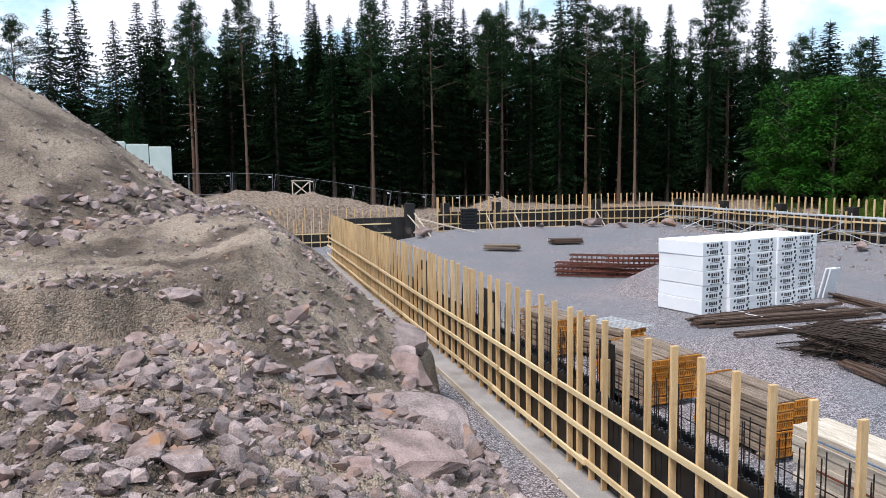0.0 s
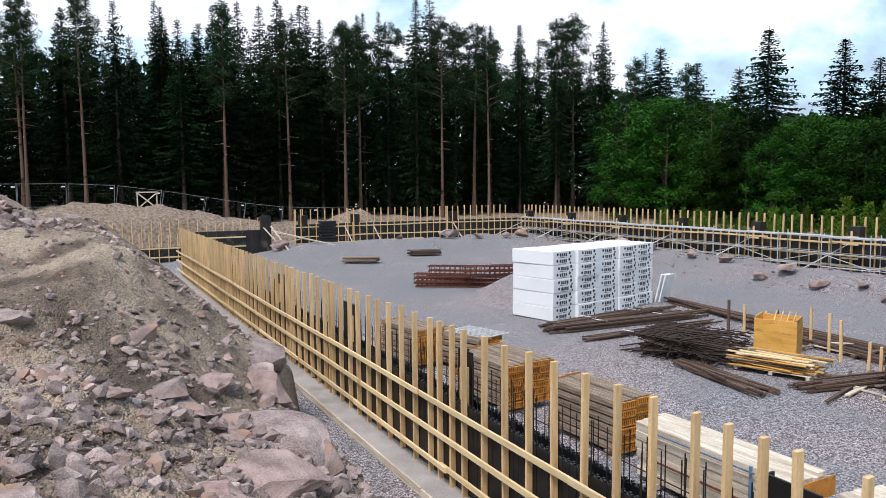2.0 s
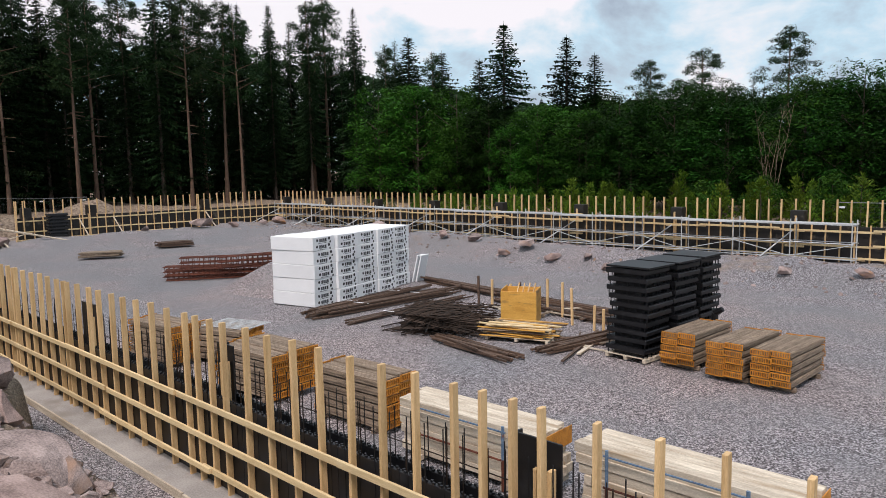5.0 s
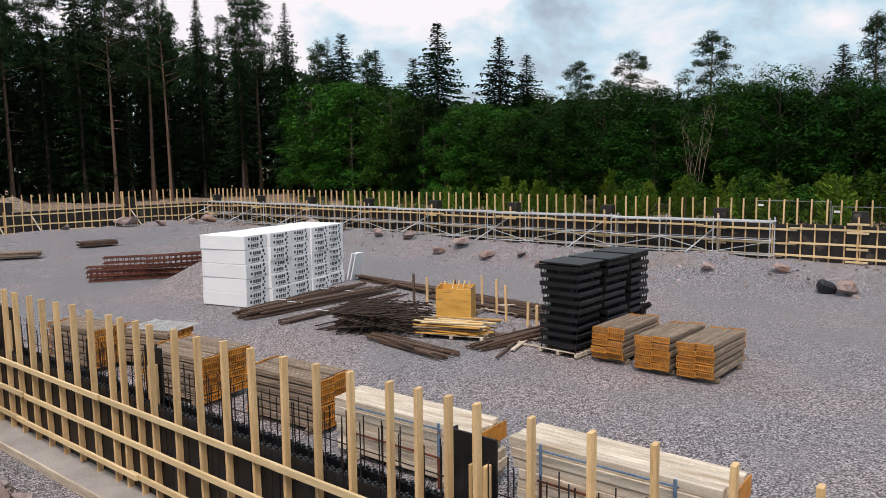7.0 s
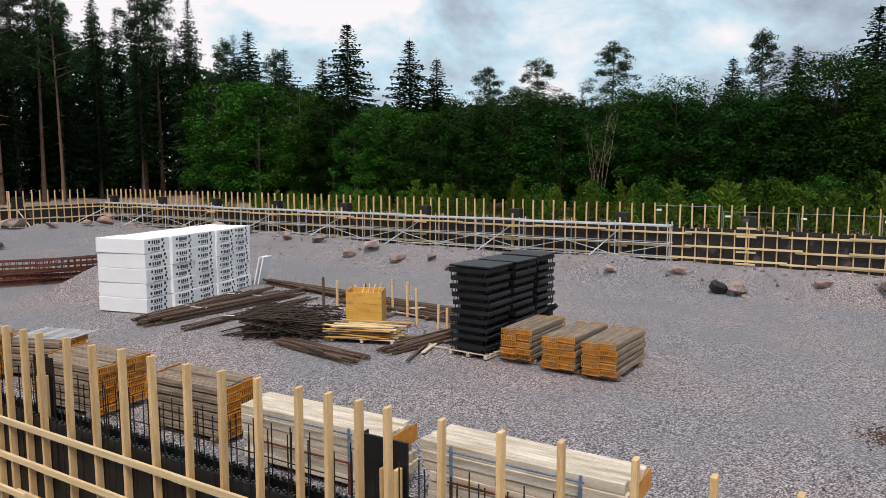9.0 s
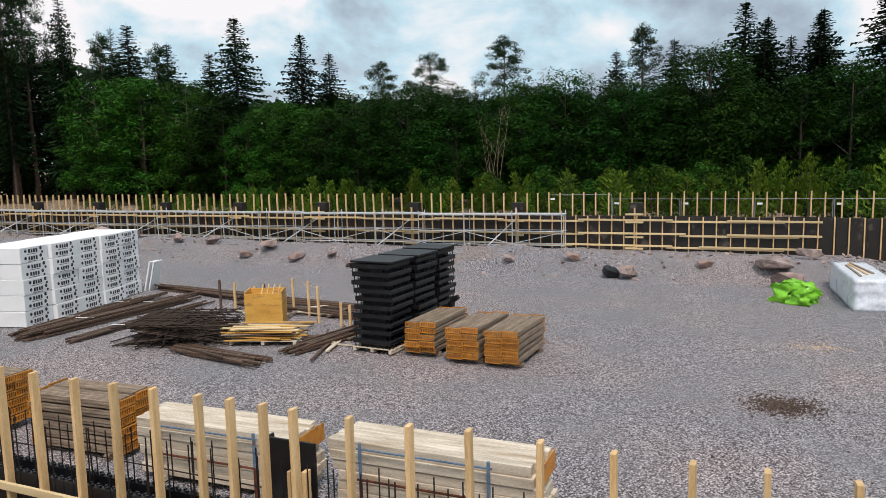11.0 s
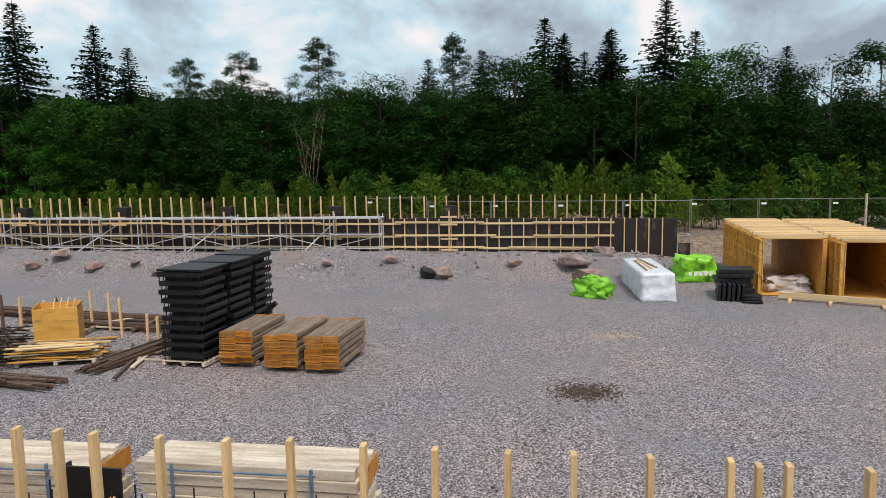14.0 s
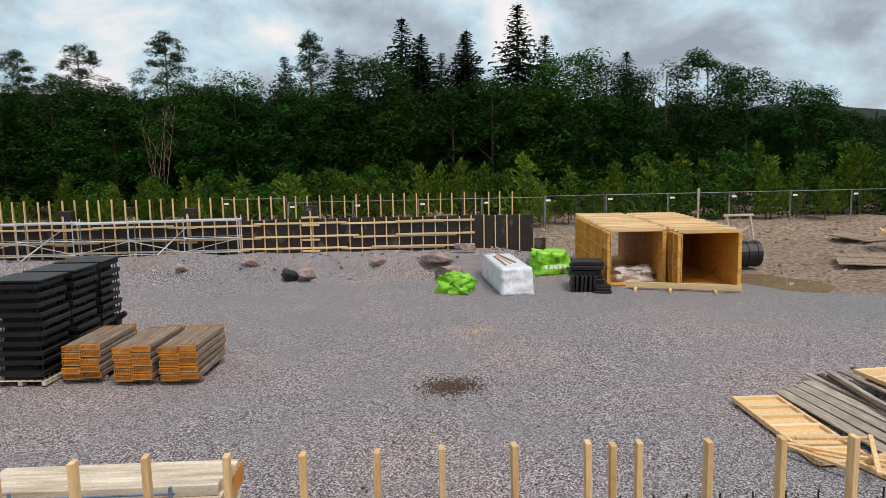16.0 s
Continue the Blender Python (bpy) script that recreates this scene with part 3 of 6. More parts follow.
part("plywood_panel", Geo().box((0.28, 0, 0.4), (0.56, 0.04, 0.8), None, 0.004), M_DKPLY, far_wall, at=pose(5.86, FAR_Y, 0))
for z in (0.53, 1.09, 1.75):
    x, n = -54.0, 0
    while x < 2.2:
        ln = rnd.choice((3.6, 4.2, 4.8))
        if x + ln > 2.7:
            x = 2.7 - ln
        part("batten", batten_meshes[ln], None, far_wall, at=pose(x, FAR_Y - 0.13 - 0.047 * (n % 2), z + 0.06 * (n % 2) + rnd.uniform(-.02, .02), 0, rnd.uniform(-.25, .25), 0))
        x, n = x + ln, n + 1
sole = Geo().box((2.1, 0, 0), (4.2, 0.12, 0.06), None, 0.004).mesh("sole_plate", M_PALEWOOD)
for i in range(14):
    part("sole_plate", sole, None, far_wall, at=pose(-54 + 4.22 * i, FAR_Y - 0.2, 0.14, 0, 0, rnd.uniform(-.3, .3)))
for i in range(9):
    x = -5.2 - 5.95 * i
    part("pier_form", Geo().box((0, 0, 1.3), (0.62, 0.5, 2.6), None, 0.01), M_DKPLY, far_wall, at=pose(x, FAR_Y + 0.22, 0.03))
    part("stud", stud_mesh("stud", 2.35, 0.07, 0.09), None, far_wall, at=pose(x, FAR_Y - 0.2, 0.05))
    for z in (0.45, 1.0, 1.72, 2.1):
        part("cleat", Geo().box((0, 0, 0), (0.85, 0.05, 0.09), None, 0.004), M_PINE_X, far_wall, at=pose(x, FAR_Y - 0.27, z))

# ---- end wall and the recess beside it ----
end_wall = thing("formwork_wall", pose(0, 0, 0), "dark plywood end wall formwork with pine studs", "formwork")
ply_end = Geo().box((0, 0.6, 0.98), (0.04, 1.192, 1.96), None, 0.004).mesh("plywood_panel", M_DKPLY)
rail_y = {ln: Geo().box((0, ln / 2, 0), (0.045, ln + 0.2, 0.09), None, 0.004).mesh("batten", M_PINE_X) for ln in (3.6, 4.8)}
y = 15.4
while y < 35.2:
    part("stud", tall_stud, None, end_wall, at=pose(END_X - 0.5, y + rnd.uniform(-.03, .03), rnd.uniform(-.03, .03), rnd.uniform(-.5, .5), rnd.uniform(-.5, .5), 90))
    part("stud", low_stud, None, end_wall, at=pose(END_X + 0.07, y + 0.3, 0.05, 0, 0, 90))
    y += 0.6
y = 15.3
while y < 35.0:
    part("plywood_panel", ply_end, None, end_wall, at=pose(END_X, y, 0))
    y += 1.2
for z in (0.5, 1.05, 1.75):
    y = 15.2
    while y < 34.5:
        ln = rnd.choice((3.6, 4.8))
        if y < 25.9 or y > 26.8:
            part("batten", rail_y[ln], None, end_wall, at=pose(END_X + 0.135, y, z + rnd.uniform(-.03, .03), rnd.uniform(-.3, .3), 0, 0))
        y += ln
for y in (15.4, 19.7, 28.6):
    part("pier_form", Geo().box((0, 0, 1.3), (0.5, 0.62, 2.6), None, 0.01), M_DKPLY, end_wall, at=pose(END_X - 0.2, y + 0.5, 0.05))
    for dy in (-0.25, 0.25):
        part("stud", tall_stud, None, end_wall, at=pose(END_X + 0.2, y + dy, 0.0, 0, 0, 90))
recess = thing("formwork_wall", pose(0, 0, 0), "unfinished recess of dark formwork with loose studs", "formwork")
y = 2.4
while y < 12.4:
    part("stud", stud_mesh("stud", 2.75 + rnd.uniform(-.2, .2), 0.055, 0.09), None, recess, at=pose(-52.4, y, -0.2, rnd.uniform(-1, 1), rnd.uniform(-1, 1), 90))
    if y > 6.5:
        part("plywood_panel", Geo().box((0, 0.3, 0.95), (0.04, 0.592, 1.9), None, 0.004), M_DKPLY, recess, at=pose(-52.1, y, -0.1))
    else:
        part("plywood_panel", Geo().box((0, 0.3, 0.6), (0.04, 0.592, 1.2), None, 0.004), M_DKPLY, recess, at=pose(-51.2, y, -0.3))
        part("stud", low_stud, None, recess, at=pose(-51.1, y + .3, -0.25, 0, 0, 90))
    y += 0.6
for z in (0.25, 0.85):
    part("batten", Geo().box((0, 2.0, 0), (0.05, 4.2, 0.09), None, 0.004), M_PINE_X, recess, at=pose(-51.0, 2.4, z))
for z in (0.7, 1.35):
    part("batten", Geo().box((0, 2.6, 0), (0.05, 3.2, 0.09), None, 0.004), M_PINE_X, recess, at=pose(-52.0, 6.8, z))
part("pier_form", Geo().box((0, 0, 1.4), (0.5, 0.7, 2.8), None, 0.01), M_DKPLY, recess, at=pose(-51.9, 12.4, 0))
for i in range(8):
    part("stud", stud_mesh("stud", 2.6, 0.055, 0.09), None, recess, at=pose(-52.2 + 0.55 * i, 2.2, -0.1))
for a, b in (((-51.7, 12.2, 2.0), (-50.0, 13.4, 0.2)), ((-51.7, 12.7, 2.1), (-49.6, 13.6, 0.2)), ((-52, 8.0, 1.2), (-50.6, 9.6, 0.0)), ((-53.6, 13.0, 1.7), (-48.6, 17.4, 0.5)), ((-53.6, 13.3, 1.5), (-48.4, 17.6, 0.45)), ((-53.9, 12.6, 0.2), (-53.9, 15.6, 0.9))):
    part("brace", Geo().beam(a, b, 0.12, 0.05, 0.004), M_PALEWOOD, recess)
# raking braces on the end wall
for y in (19.2, 21.6, 28.9):
    part("brace", Geo().beam((END_X + 0.2, y, 1.75), (END_X + 2.0, y + 0.1, 0.25), 0.05, 0.1, 0.004), M_PALEWOOD, end_wall)

# ---- scaffold along the far wall ----
SCAF_Y0, SCAF_Y1 = 34.15, 34.95
leg_mesh = Geo().rod((0, 0, 0), (0, 0, 2.2), 0.027, 6).mesh("upright", M_GALV)
led_mesh = Geo().rod((0, 0, 0), (2.57, 0, 0), 0.024, 6).mesh("ledger", M_GALV)
tra_mesh = Geo().rod((0, 0, 0), (0, SCAF_Y1 - SCAF_Y0, 0), 0.024, 6).mesh("transom", M_GALV)
dia_a = Geo().rod((0, 0, 0.45), (2.57, 0, 1.05), 0.021, 6).mesh("brace", M_GALV)
dia_b = Geo().rod((0, 0, 1.05), (2.57, 0, 0.45), 0.021, 6).mesh("brace", M_GALV)
deck_g = Geo().box((1.285, 0.4, 0.0), (2.56, 0.74, 0.05), None, 0.006)
deck_g.box((1.285, 0.015, 0.01), (2.56, 0.03, 0.065)).box((1.285, 0.785, 0.01), (2.56, 0.03, 0.065))
deck_mesh = deck_g.mesh("deck", M_GALV)
for i in range(18):
    x = -54.0 + 2.57 * i - (2.57 * 18 - 45.6)
    if x < -53.8:
        continue
    bay = thing("scaffold_bay", pose(x, SCAF_Y0, 0.2 + 0.02 * (i % 3)), "galvanised steel scaffold bay with a metal deck", "scaffold", "scaffold along the far wall")
    for lx in ((0, 2.5) if i == 17 else (0,)):
        for ly in (0, SCAF_Y1 - SCAF_Y0):
            part("upright", leg_mesh, None, bay, at=pose(lx, ly, -0.1))
        for lz in (0.35, 1.1, 1.85):
            part("transom", tra_mesh, None, bay, at=pose(lx, 0, lz))
    for ly in (0, SCAF_Y1 - SCAF_Y0):
        for lz in (0.40, 1.08):
            part("ledger", led_mesh, None, bay, at=pose(0, ly, lz))
    part("brace", dia_a if i % 2 else dia_b, None, bay, at=pose(0, 0.0, 0))
    part("deck", deck_mesh, None, bay, at=pose(0, 0, 1.90))
# white push-pull props from the ridge to the piers
for i in range(8):
    x = -5.2 - 5.95 * (i + 1)
    prop = thing("push_pull_prop", pose(0, 0, 0), "pale raking steel prop bracing the formwork", "prop", "props bracing the far wall")
    part("tube", Geo().rod((x - 0.1, FAR_Y - 0.3, 1.72), (x - 0.9, 32.6, 0.45), 0.032, 6), M_GALV, prop)
    part("foot", Geo().box((x - 0.9, 32.6, 0.42), (0.3, 0.3, 0.04), None, 0.005), M_GALV, prop)


# ---- site fences ----
def fence_panel(m, label="galvanised mesh site fence panel on concrete feet"):
    f = thing("fence_panel", m, label, "fence", "site fence")
    for x in (0.03, 3.42):
        part("post", Geo().rod((x, 0, 0), (x, 0, 2.0), 0.022, 6), M_FENCE, f)
    for z in (0.12, 1.95):
        part("rail", Geo().rod((0.03, 0, z), (3.42, 0, z), 0.019, 6), M_FENCE, f)
    g = Geo()
    for i in range(1, 17):
        g.rod((0.03 + 0.2 * i, 0, 0.12), (0.03 + 0.2 * i, 0, 1.95), 0.0013, 3)
    for i in range(1, 8):
        g.rod((0.03, 0, 0.12 + 0.23 * i), (3.42, 0, 0.12 + 0.23 * i), 0.0013, 3)
    part("wire_mesh", g, M_FENCE, f, kind="stuff")
    part("foot", Geo().box((0.0, 0, 0.06), (0.24, 0.6, 0.13), None, 0.03), M_CONC, f)
    part("sign_plate", Geo().box((0.25, -0.025, 1.72), (0.26, 0.01, 0.1), None, 0.003), M_EPS, f)
    return f


first = fence_panel(pose(-10.3, 38.6, ground_height(-10.3, 38.6) - 0.02))
for i in range(1, 16):
    x = -10.3 + 3.46 * i
    copy_thing(first, pose(x, 38.6 + (0.8 if x > 6 else 0), 0.70, 0, 0, rnd.uniform(-1, 1)))
for i in range(12):
    y0, y1 = 24.0 - 3.46 * i, 24.0 - 3.46 * (i + 1)
    z0, z1 = (1.0 + 2.35 * smooth01(20.0, 0.0, q) for q in (y0, y1))
    copy_thing(first, pose(-65.4, y0, z0 - 0.05, 0, -math.degrees(math.atan2(z1 - z0, 3.46)), -90))
trestle = thing("timber_trestle", pose(-64.2, 4.9, ground_height(-64.2, 5.5) - 0.05), "white-grey timber trestle with crossed braces", "trestle")
for y in (0, 1.5):
    part("leg", Geo().box((0, y, 0.75), (0.1, 0.1, 1.5), None, 0.005), M_PALEWOOD, trestle)
part("beam", Geo().box((0, 0.75, 1.5), (0.1, 1.7, 0.1), None, 0.005), M_PALEWOOD, trestle)
part("brace", Geo().beam((0.06, 0.05, 0.2), (0.06, 1.45, 1.4), 0.04, 0.1), M_PALEWOOD, trestle)
part("brace", Geo().beam((0.10, 1.45, 0.2), (0.10, 0.05, 1.4), 0.04, 0.1), M_PALEWOOD, trestle)
saw = thing("timber_trestle", pose(16.3, 37.2, ground_height(17.0, 37.2) + 0.02), "weathered timber trestle beside the fence", "trestle")
for x in (0.0, 1.25):
    part("leg", Geo().beam((x - 0.1, 0.15, 0), (x, 0, 1.25), 0.08, 0.08), M_PALEWOOD, saw)
    part("leg", Geo().beam((x + 0.1, -0.25, 0), (x, 0, 1.25), 0.08, 0.08), M_PALEWOOD, saw)
part("beam", Geo().box((0.62, 0, 1.28), (1.6, 0.1, 0.12), None, 0.005), M_PALEWOOD, saw)
part("brace", Geo().beam((0.05, -.05, 0.55), (0.65, -0.06, 0.3), 0.05, 0.09), M_PALEWOOD, saw)
part("brace", Geo().beam((1.2, -.05, 0.7), (0.6, -0.06, 0.3), 0.05, 0.09), M_PALEWOOD, saw)
pole = thing("timber_pole", pose(15.2, 38.3, ground_height(15.2, 38.3) - 0.1), "pale upright timber pole by the fence", "pole")
part("post", Geo().rod((0, 0, 0), (0, 0, 2.5), 0.06, 8), M_PALEWOOD, pole)


# ---- stacks inside the yard ----
def disc(g, c, r, axis_u, axis_v, n=9):
    g.add([Vector(c)] + [Vector(c) + Vector(axis_u) * (r * math.cos(6.2832 * k / n)) + Vector(axis_v) * (r * math.sin(6.2832 * k / n)) for k in range(n)], [(0, k + 1, (k + 1) % n + 1) for k in range(n)])


def pack_print(seed):
    """Printed marks on the long side of a pack: bars for words, round marks."""
    r = random.Random(seed)
    g = Geo()
    for z in (0.13, 0.36):
        x = 0.22 + 0.1 * r.random()
        disc(g, (x, -0.003, z + 0.02), 0.055, (1, 0, 0), (0, 0, 1))
        for k in range(4):
            g.add([(x + 0.12 + 0.105 * k, -0.003, z - 0.055), (x + 0.20 + 0.105 * k, -0.003, z - 0.055), (x + 0.20 + 0.105 * k, -0.003, z + 0.065), (x + 0.12 + 0.105 * k, -0.003, z + 0.065)], [(0, 1, 2, 3)])
        disc(g, (x + 0.66, -0.003, z + 0.05), 0.06, (1, 0, 0), (0, 0, 1))
        disc(g, (x + 0.72, -0.003, z - 0.08), 0.045, (1, 0, 0), (0, 0, 1))
        g.add([(x + 0.05, -0.003, z - 0.10), (x + 0.5, -0.003, z - 0.10), (x + 0.5, -0.003, z - 0.085), (x + 0.05, -0.003, z - 0.085)], [(0, 1, 2, 3)])
    return g.mesh("print_mark", M_PRINT)


eps = thing("insulation_stack", pose(-20.66, 15.04, 0.03, 0, 0, 102.8), "tall stack of white printed insulation packs on gravel", "insulation")
PACK = Geo().box((0.605, 1.0, 0.25), (1.2, 2.0, 0.49), None, 0.012)
for k in range(1, 5):
    PACK.box((0.605, 1.0, 0.1 * k), (1.206, 2.006, 0.006))
pack_me = PACK.mesh("pack", M_EPS)
prints = [pack_print(200 + k) for k in range(4)]
for col in range(5):
    shift = (0.0, -0.1, -0.07, -0.13, 0.03)[col]
    for row in range(5):
        p = part("pack", pack_me, None, eps, at=pose(1.225 * col + rnd.uniform(-.015, .015), shift + rnd.uniform(-.025, .025), 0.5 * row, 0, 0, rnd.uniform(-.6, .6)))
        part("print_mark", prints[(col + row) % 4], None, p, "black printed bars and dots")
for k in range(2):
    b = thing("insulation_board", pose(-22.15 + 0.12 * k, 21.25 + 0.1 * k, 0.03, 0, 14, 12.8), "white insulation board leaning on the stack", "insulation")
    part("board", Geo().box((0, 0.3, 0.6), (0.06, 0.6, 1.2), None, 0.006), M_EPS, b)


def comb_panel():
    """Black foam slab with a toothed rim, a recessed core and thin pegs under it."""
    g = Geo().box((0.6, 0.62, 0.168), (1.2, 1.2, 0.115), None, 0.014)
    for i in range(24):
        g.box((0.025 + 0.05 * i, 0.03, 0.232), (0.028, 0.03, 0.02))
        g.box((1.17, 0.025 + 0.05 * i, 0.232), (0.03, 0.028, 0.02))
    for i in range(7):
        for y in (0.07, 1.16):
            g.box((0.06 + 0.18 * i, y, 0.055), (0.016, 0.02, 0.13))
        for x in (0.05, 1.15):
            g.box((x, 0.08 + 0.18 * i, 0.055), (0.02, 0.016, 0.13))
    g.box((0.6, 0.62, 0.055), (0.80, 0.94, 0.13))
    return g.mesh("foam_panel", M_BLACK)


def pallet(m, w=1.2, d=1.2, mat=None):
    p = thing("pallet", m, "weathered wooden pallet on gravel", "pallet", "pallets")
    for i in range(3):
        part("bearer", Geo().box((0.06 + (w - 0.12) * i / 2, d / 2, 0.05), (0.09, d, 0.09), None, 0.004), mat or M_PALEWOOD, p)
    for i in range(6):
        part("slat", Geo().box((w / 2, 0.06 + (d - 0.12) * i / 5, 0.107), (w, 0.1, 0.022), None, 0.003), mat or M_PALEWOOD, p)
    return p


comb = comb_panel()
for n, (x, y, rz, layers) in enumerate(((-9.52, 15.92, -4, 10), (-9.42, 17.28, -3, 10), (-9.40, 18.72, -1, 10))):
    pallet(pose(x, y, 0.02, 0, 0, rz))
    s = thing("foam_panel_stack", pose(x + 0.04, y + 0.03, 0.14, 0, 0, rz) @ Matrix.Diagonal((0.95, 0.95, 0.965, 1)), "tall stack of black foam form panels on a pallet", "foam panels", "black foam stacks")
    for k in range(layers):
        part("foam_panel", comb, None, s, at=pose(rnd.uniform(-.05, .05), rnd.uniform(-.05, .05), 0.225 * k, rnd.uniform(-.4, .4), rnd.uniform(-.5, .5), rnd.uniform(-1.5, 1.5)))
    part("top_sheet", Geo().box((0.62, 0.62, 0.03), (1.3, 1.26, 0.05), None, 0.006), M_BLACK, s, at=pose(0, 0, 0.225 * layers + 0.035))


def board_panel_meshes(length=2.0):
    """A ribbed formwork board: long slats and slotted end frames."""
    slats = Geo().box((0, length / 2, 0.066), (0.040, length - 0.22, 0.124), None, 0.003)
    ends = Geo()
    for y in (0.015,):
        ends.box((0.21, y, 0.010), (0.415, 0.03, 0.020)).box((0.21, y, 0.122), (0.415, 0.03, 0.020))
        for i in range(9):
            ends.box((0.010 + 0.0495 * i, y, 0.066), (0.017, 0.03, 0.095))
    return slats.mesh("slat", M_GREYWOOD), ends.mesh("end_frame", M_ORANGE)


slat_me, end_me = board_panel_meshes()
rail_me = Geo().box((0.008, 1.0, 0.075), (0.014, 1.94, 0.03)).box((0.412, 1.0, 0.075), (0.014, 1.94, 0.03)).mesh("rail", M_GREYWOOD)


def board_stack(m, layers, cols=2, label="stack of ribbed formwork boards with orange slotted ends", keep=0):
    s = thing("board_stack", m, label, "formwork boards", "formwork board stacks")
    for k in range(layers):
        dx, dy = rnd.uniform(-.02, .02), rnd.uniform(-.03, .03)
        for c in range(cols):
            if k == layers - 1 and keep and c >= keep:
                continue
            z = 0.10 + 0.160 * k + (0.03 if c else 0)
            b = part("end_frame", end_me, None, s, "orange slotted end frame", at=pose(0.425 * c + dx, dy + rnd.uniform(-.03, .03), z, 0, 0, rnd.uniform(-.7, .7)))
            for i in range(8):
                part("slat", slat_me, None, b, at=pose(0.03 + 0.0515 * i, 0, 0))
            part("rail", rail_me, None, b)
            part("end_frame", end_me, None, b, "orange slotted end frame", at=pose(0, 1.97, 0))
    for y in (0.3, 1.7):
        part("bearer", Geo().box((0.42, y, 0.05), (0.9, 0.09, 0.1), None, 0.004), M_GREYWOOD, s)
    return s


board_stack(pose(-8.02, 15.98, 0, 0, 0, -2), 5)
board_stack(pose(-6.78, 15.75, 0, 0, 0, -4), 5)
board_stack(pose(-5.76, 15.68, 0, 0, 0, -3), 5)
board_stack(pose(-12.75, 8.1, 0, 0, 0, 94), 6, 3)
board_stack(pose(-9.62, 8.45, 0, 0, 0, 93), 6, 2)
board_stack(pose(-17.1, 8.05, 0, 0, 0, 97), 6, 2)
board_stack(pose(-15.9, 9.3, 0, 0, 0, 110), 5, 2, "low stack of ribbed formwork boards with pale top")
grid_g = Geo()
for i in range(10):
    grid_g.box((0.05 + 0.104 * i, 0.5, 0.03), (0.03, 1.5, 0.014))
for i in range(4):
    grid_g.box((0.52, -0.2 + 0.46 * i, 0.03), (1.0, 0.035, 0.018))
gr = thing("steel_grating", pose(-16.1, 9.3, 0.90, 0, 0, 108), "pale steel grating lying on a board stack", "grating")
part("grate", grid_g, M_GALV, gr)


def timber_pack(m, length, label):
    s = thing("timber_pack", m, label, "timber")
    for row in range(6):
        for c in range(4):
            off = rnd.uniform(-.05, .05) + (0.1 if row < 3 else 0)
            part("beam", Geo().box((length / 2, 0.0, 0), (length - 0.03, 0.185, 0.142), None, 0.006), M_PALEWOOD, s, at=pose(off, 0.1 + 0.19 * c + (0.02 if row % 2 else 0), 0.17 + 0.147 * row, 0, 0, rnd.uniform(-.25, .25)))
    for x in (0.55, length - 0.6):
        part("bearer", Geo().box((x, 0.4, 0.05), (0.1, 0.95, 0.09), None, 0.004), M_PALEWOOD, s)
        part("rack_post", Geo().rod((x, -0.07, 0.0), (x, -0.07, 0.5), 0.028, 6), M_REDRUST, s, "rusty lower post")
        part("rack_post", Geo().rod((x, -0.07, 0.5), (x, -0.07, 1.02), 0.026, 6), M_BLUE, s, "blue painted post")
    part("rack_rail", Geo().rod((0.5, -0.075, 0.93), (length - 0.55, -0.075, 0.93), 0.015, 5), M_BLUE, s)
    part("rack_rail", Geo().rod((0.5, -0.075, 0.48), (length - 0.55, -0.075, 0.48), 0.018, 5), M_REDRUST, s)
    part("end_board", Geo().box((length + 0.06, 0.4, 0.82), (0.012, 0.8, 0.28), None, 0.002), M_ORANGE, s, "orange painted beam ends")
    return s


M_BLUE = material("blue_paint_steel", (0.06, 0.11, 0.19), (0.16, 0.24, 0.33), 0.5, 6.0, (1, 1, 1), 40.0, 0.1, 0.002, 0.1, 0.1, ((0.2, 0.08, 0.04), 9.0, 0.2))
timber_pack(pose(-8.95, 8.15, 0, 0, 0, 1.5), 2.95, "pack of pale sawn beams in a steel rack")
timber_pack(pose(-5.50, 8.42, 0, 0, 0, 0.5), 3.05, "pack of pale sawn beams in a blue steel rack")


# ---- bar bundles and loose timber ----
def bar_bundle(m, length, n, r, mat, label, cat="steel bars", straps=2, group=""):
    s = thing("bar_bundle", m, label, cat, group)
    for k in range(2 * n):
        y, z = (k % 9 - 4) * r * 1.5 + rnd.uniform(-r, r), 0.8 * r + (k // 9) * r * 1.3
        part("bar", Geo().beam((rnd.uniform(-.5, .5), y + rnd.uniform(-.08, .08), z + rnd.uniform(0, .015)), (length + rnd.uniform(-1.1, .35), y + rnd.uniform(-.22, .22), z + rnd.uniform(0, .03)), r * rnd.uniform(1.0, 1.6), r * 1.25, 0.004), mat, s)
    for k in range(straps):
        x = length * (k + 0.7) / (straps + 0.4)
        part("strap", Geo().box((x, 0, r * 1.35 * max(1, 2 * n // 9) + 0.05), (0.05, r * 14, 0.01), pose(0, 0, 0, 0, 0, 15).to_3x3()), M_EPS, s, "white strap")
    return s


def along(a, b, z=0.0):
    d = Vector((b[0] - a[0], b[1] - a[1]))
    return pose(a[0], a[1], z, 0, 0, math.degrees(math.atan2(d.y, d.x))), d.length


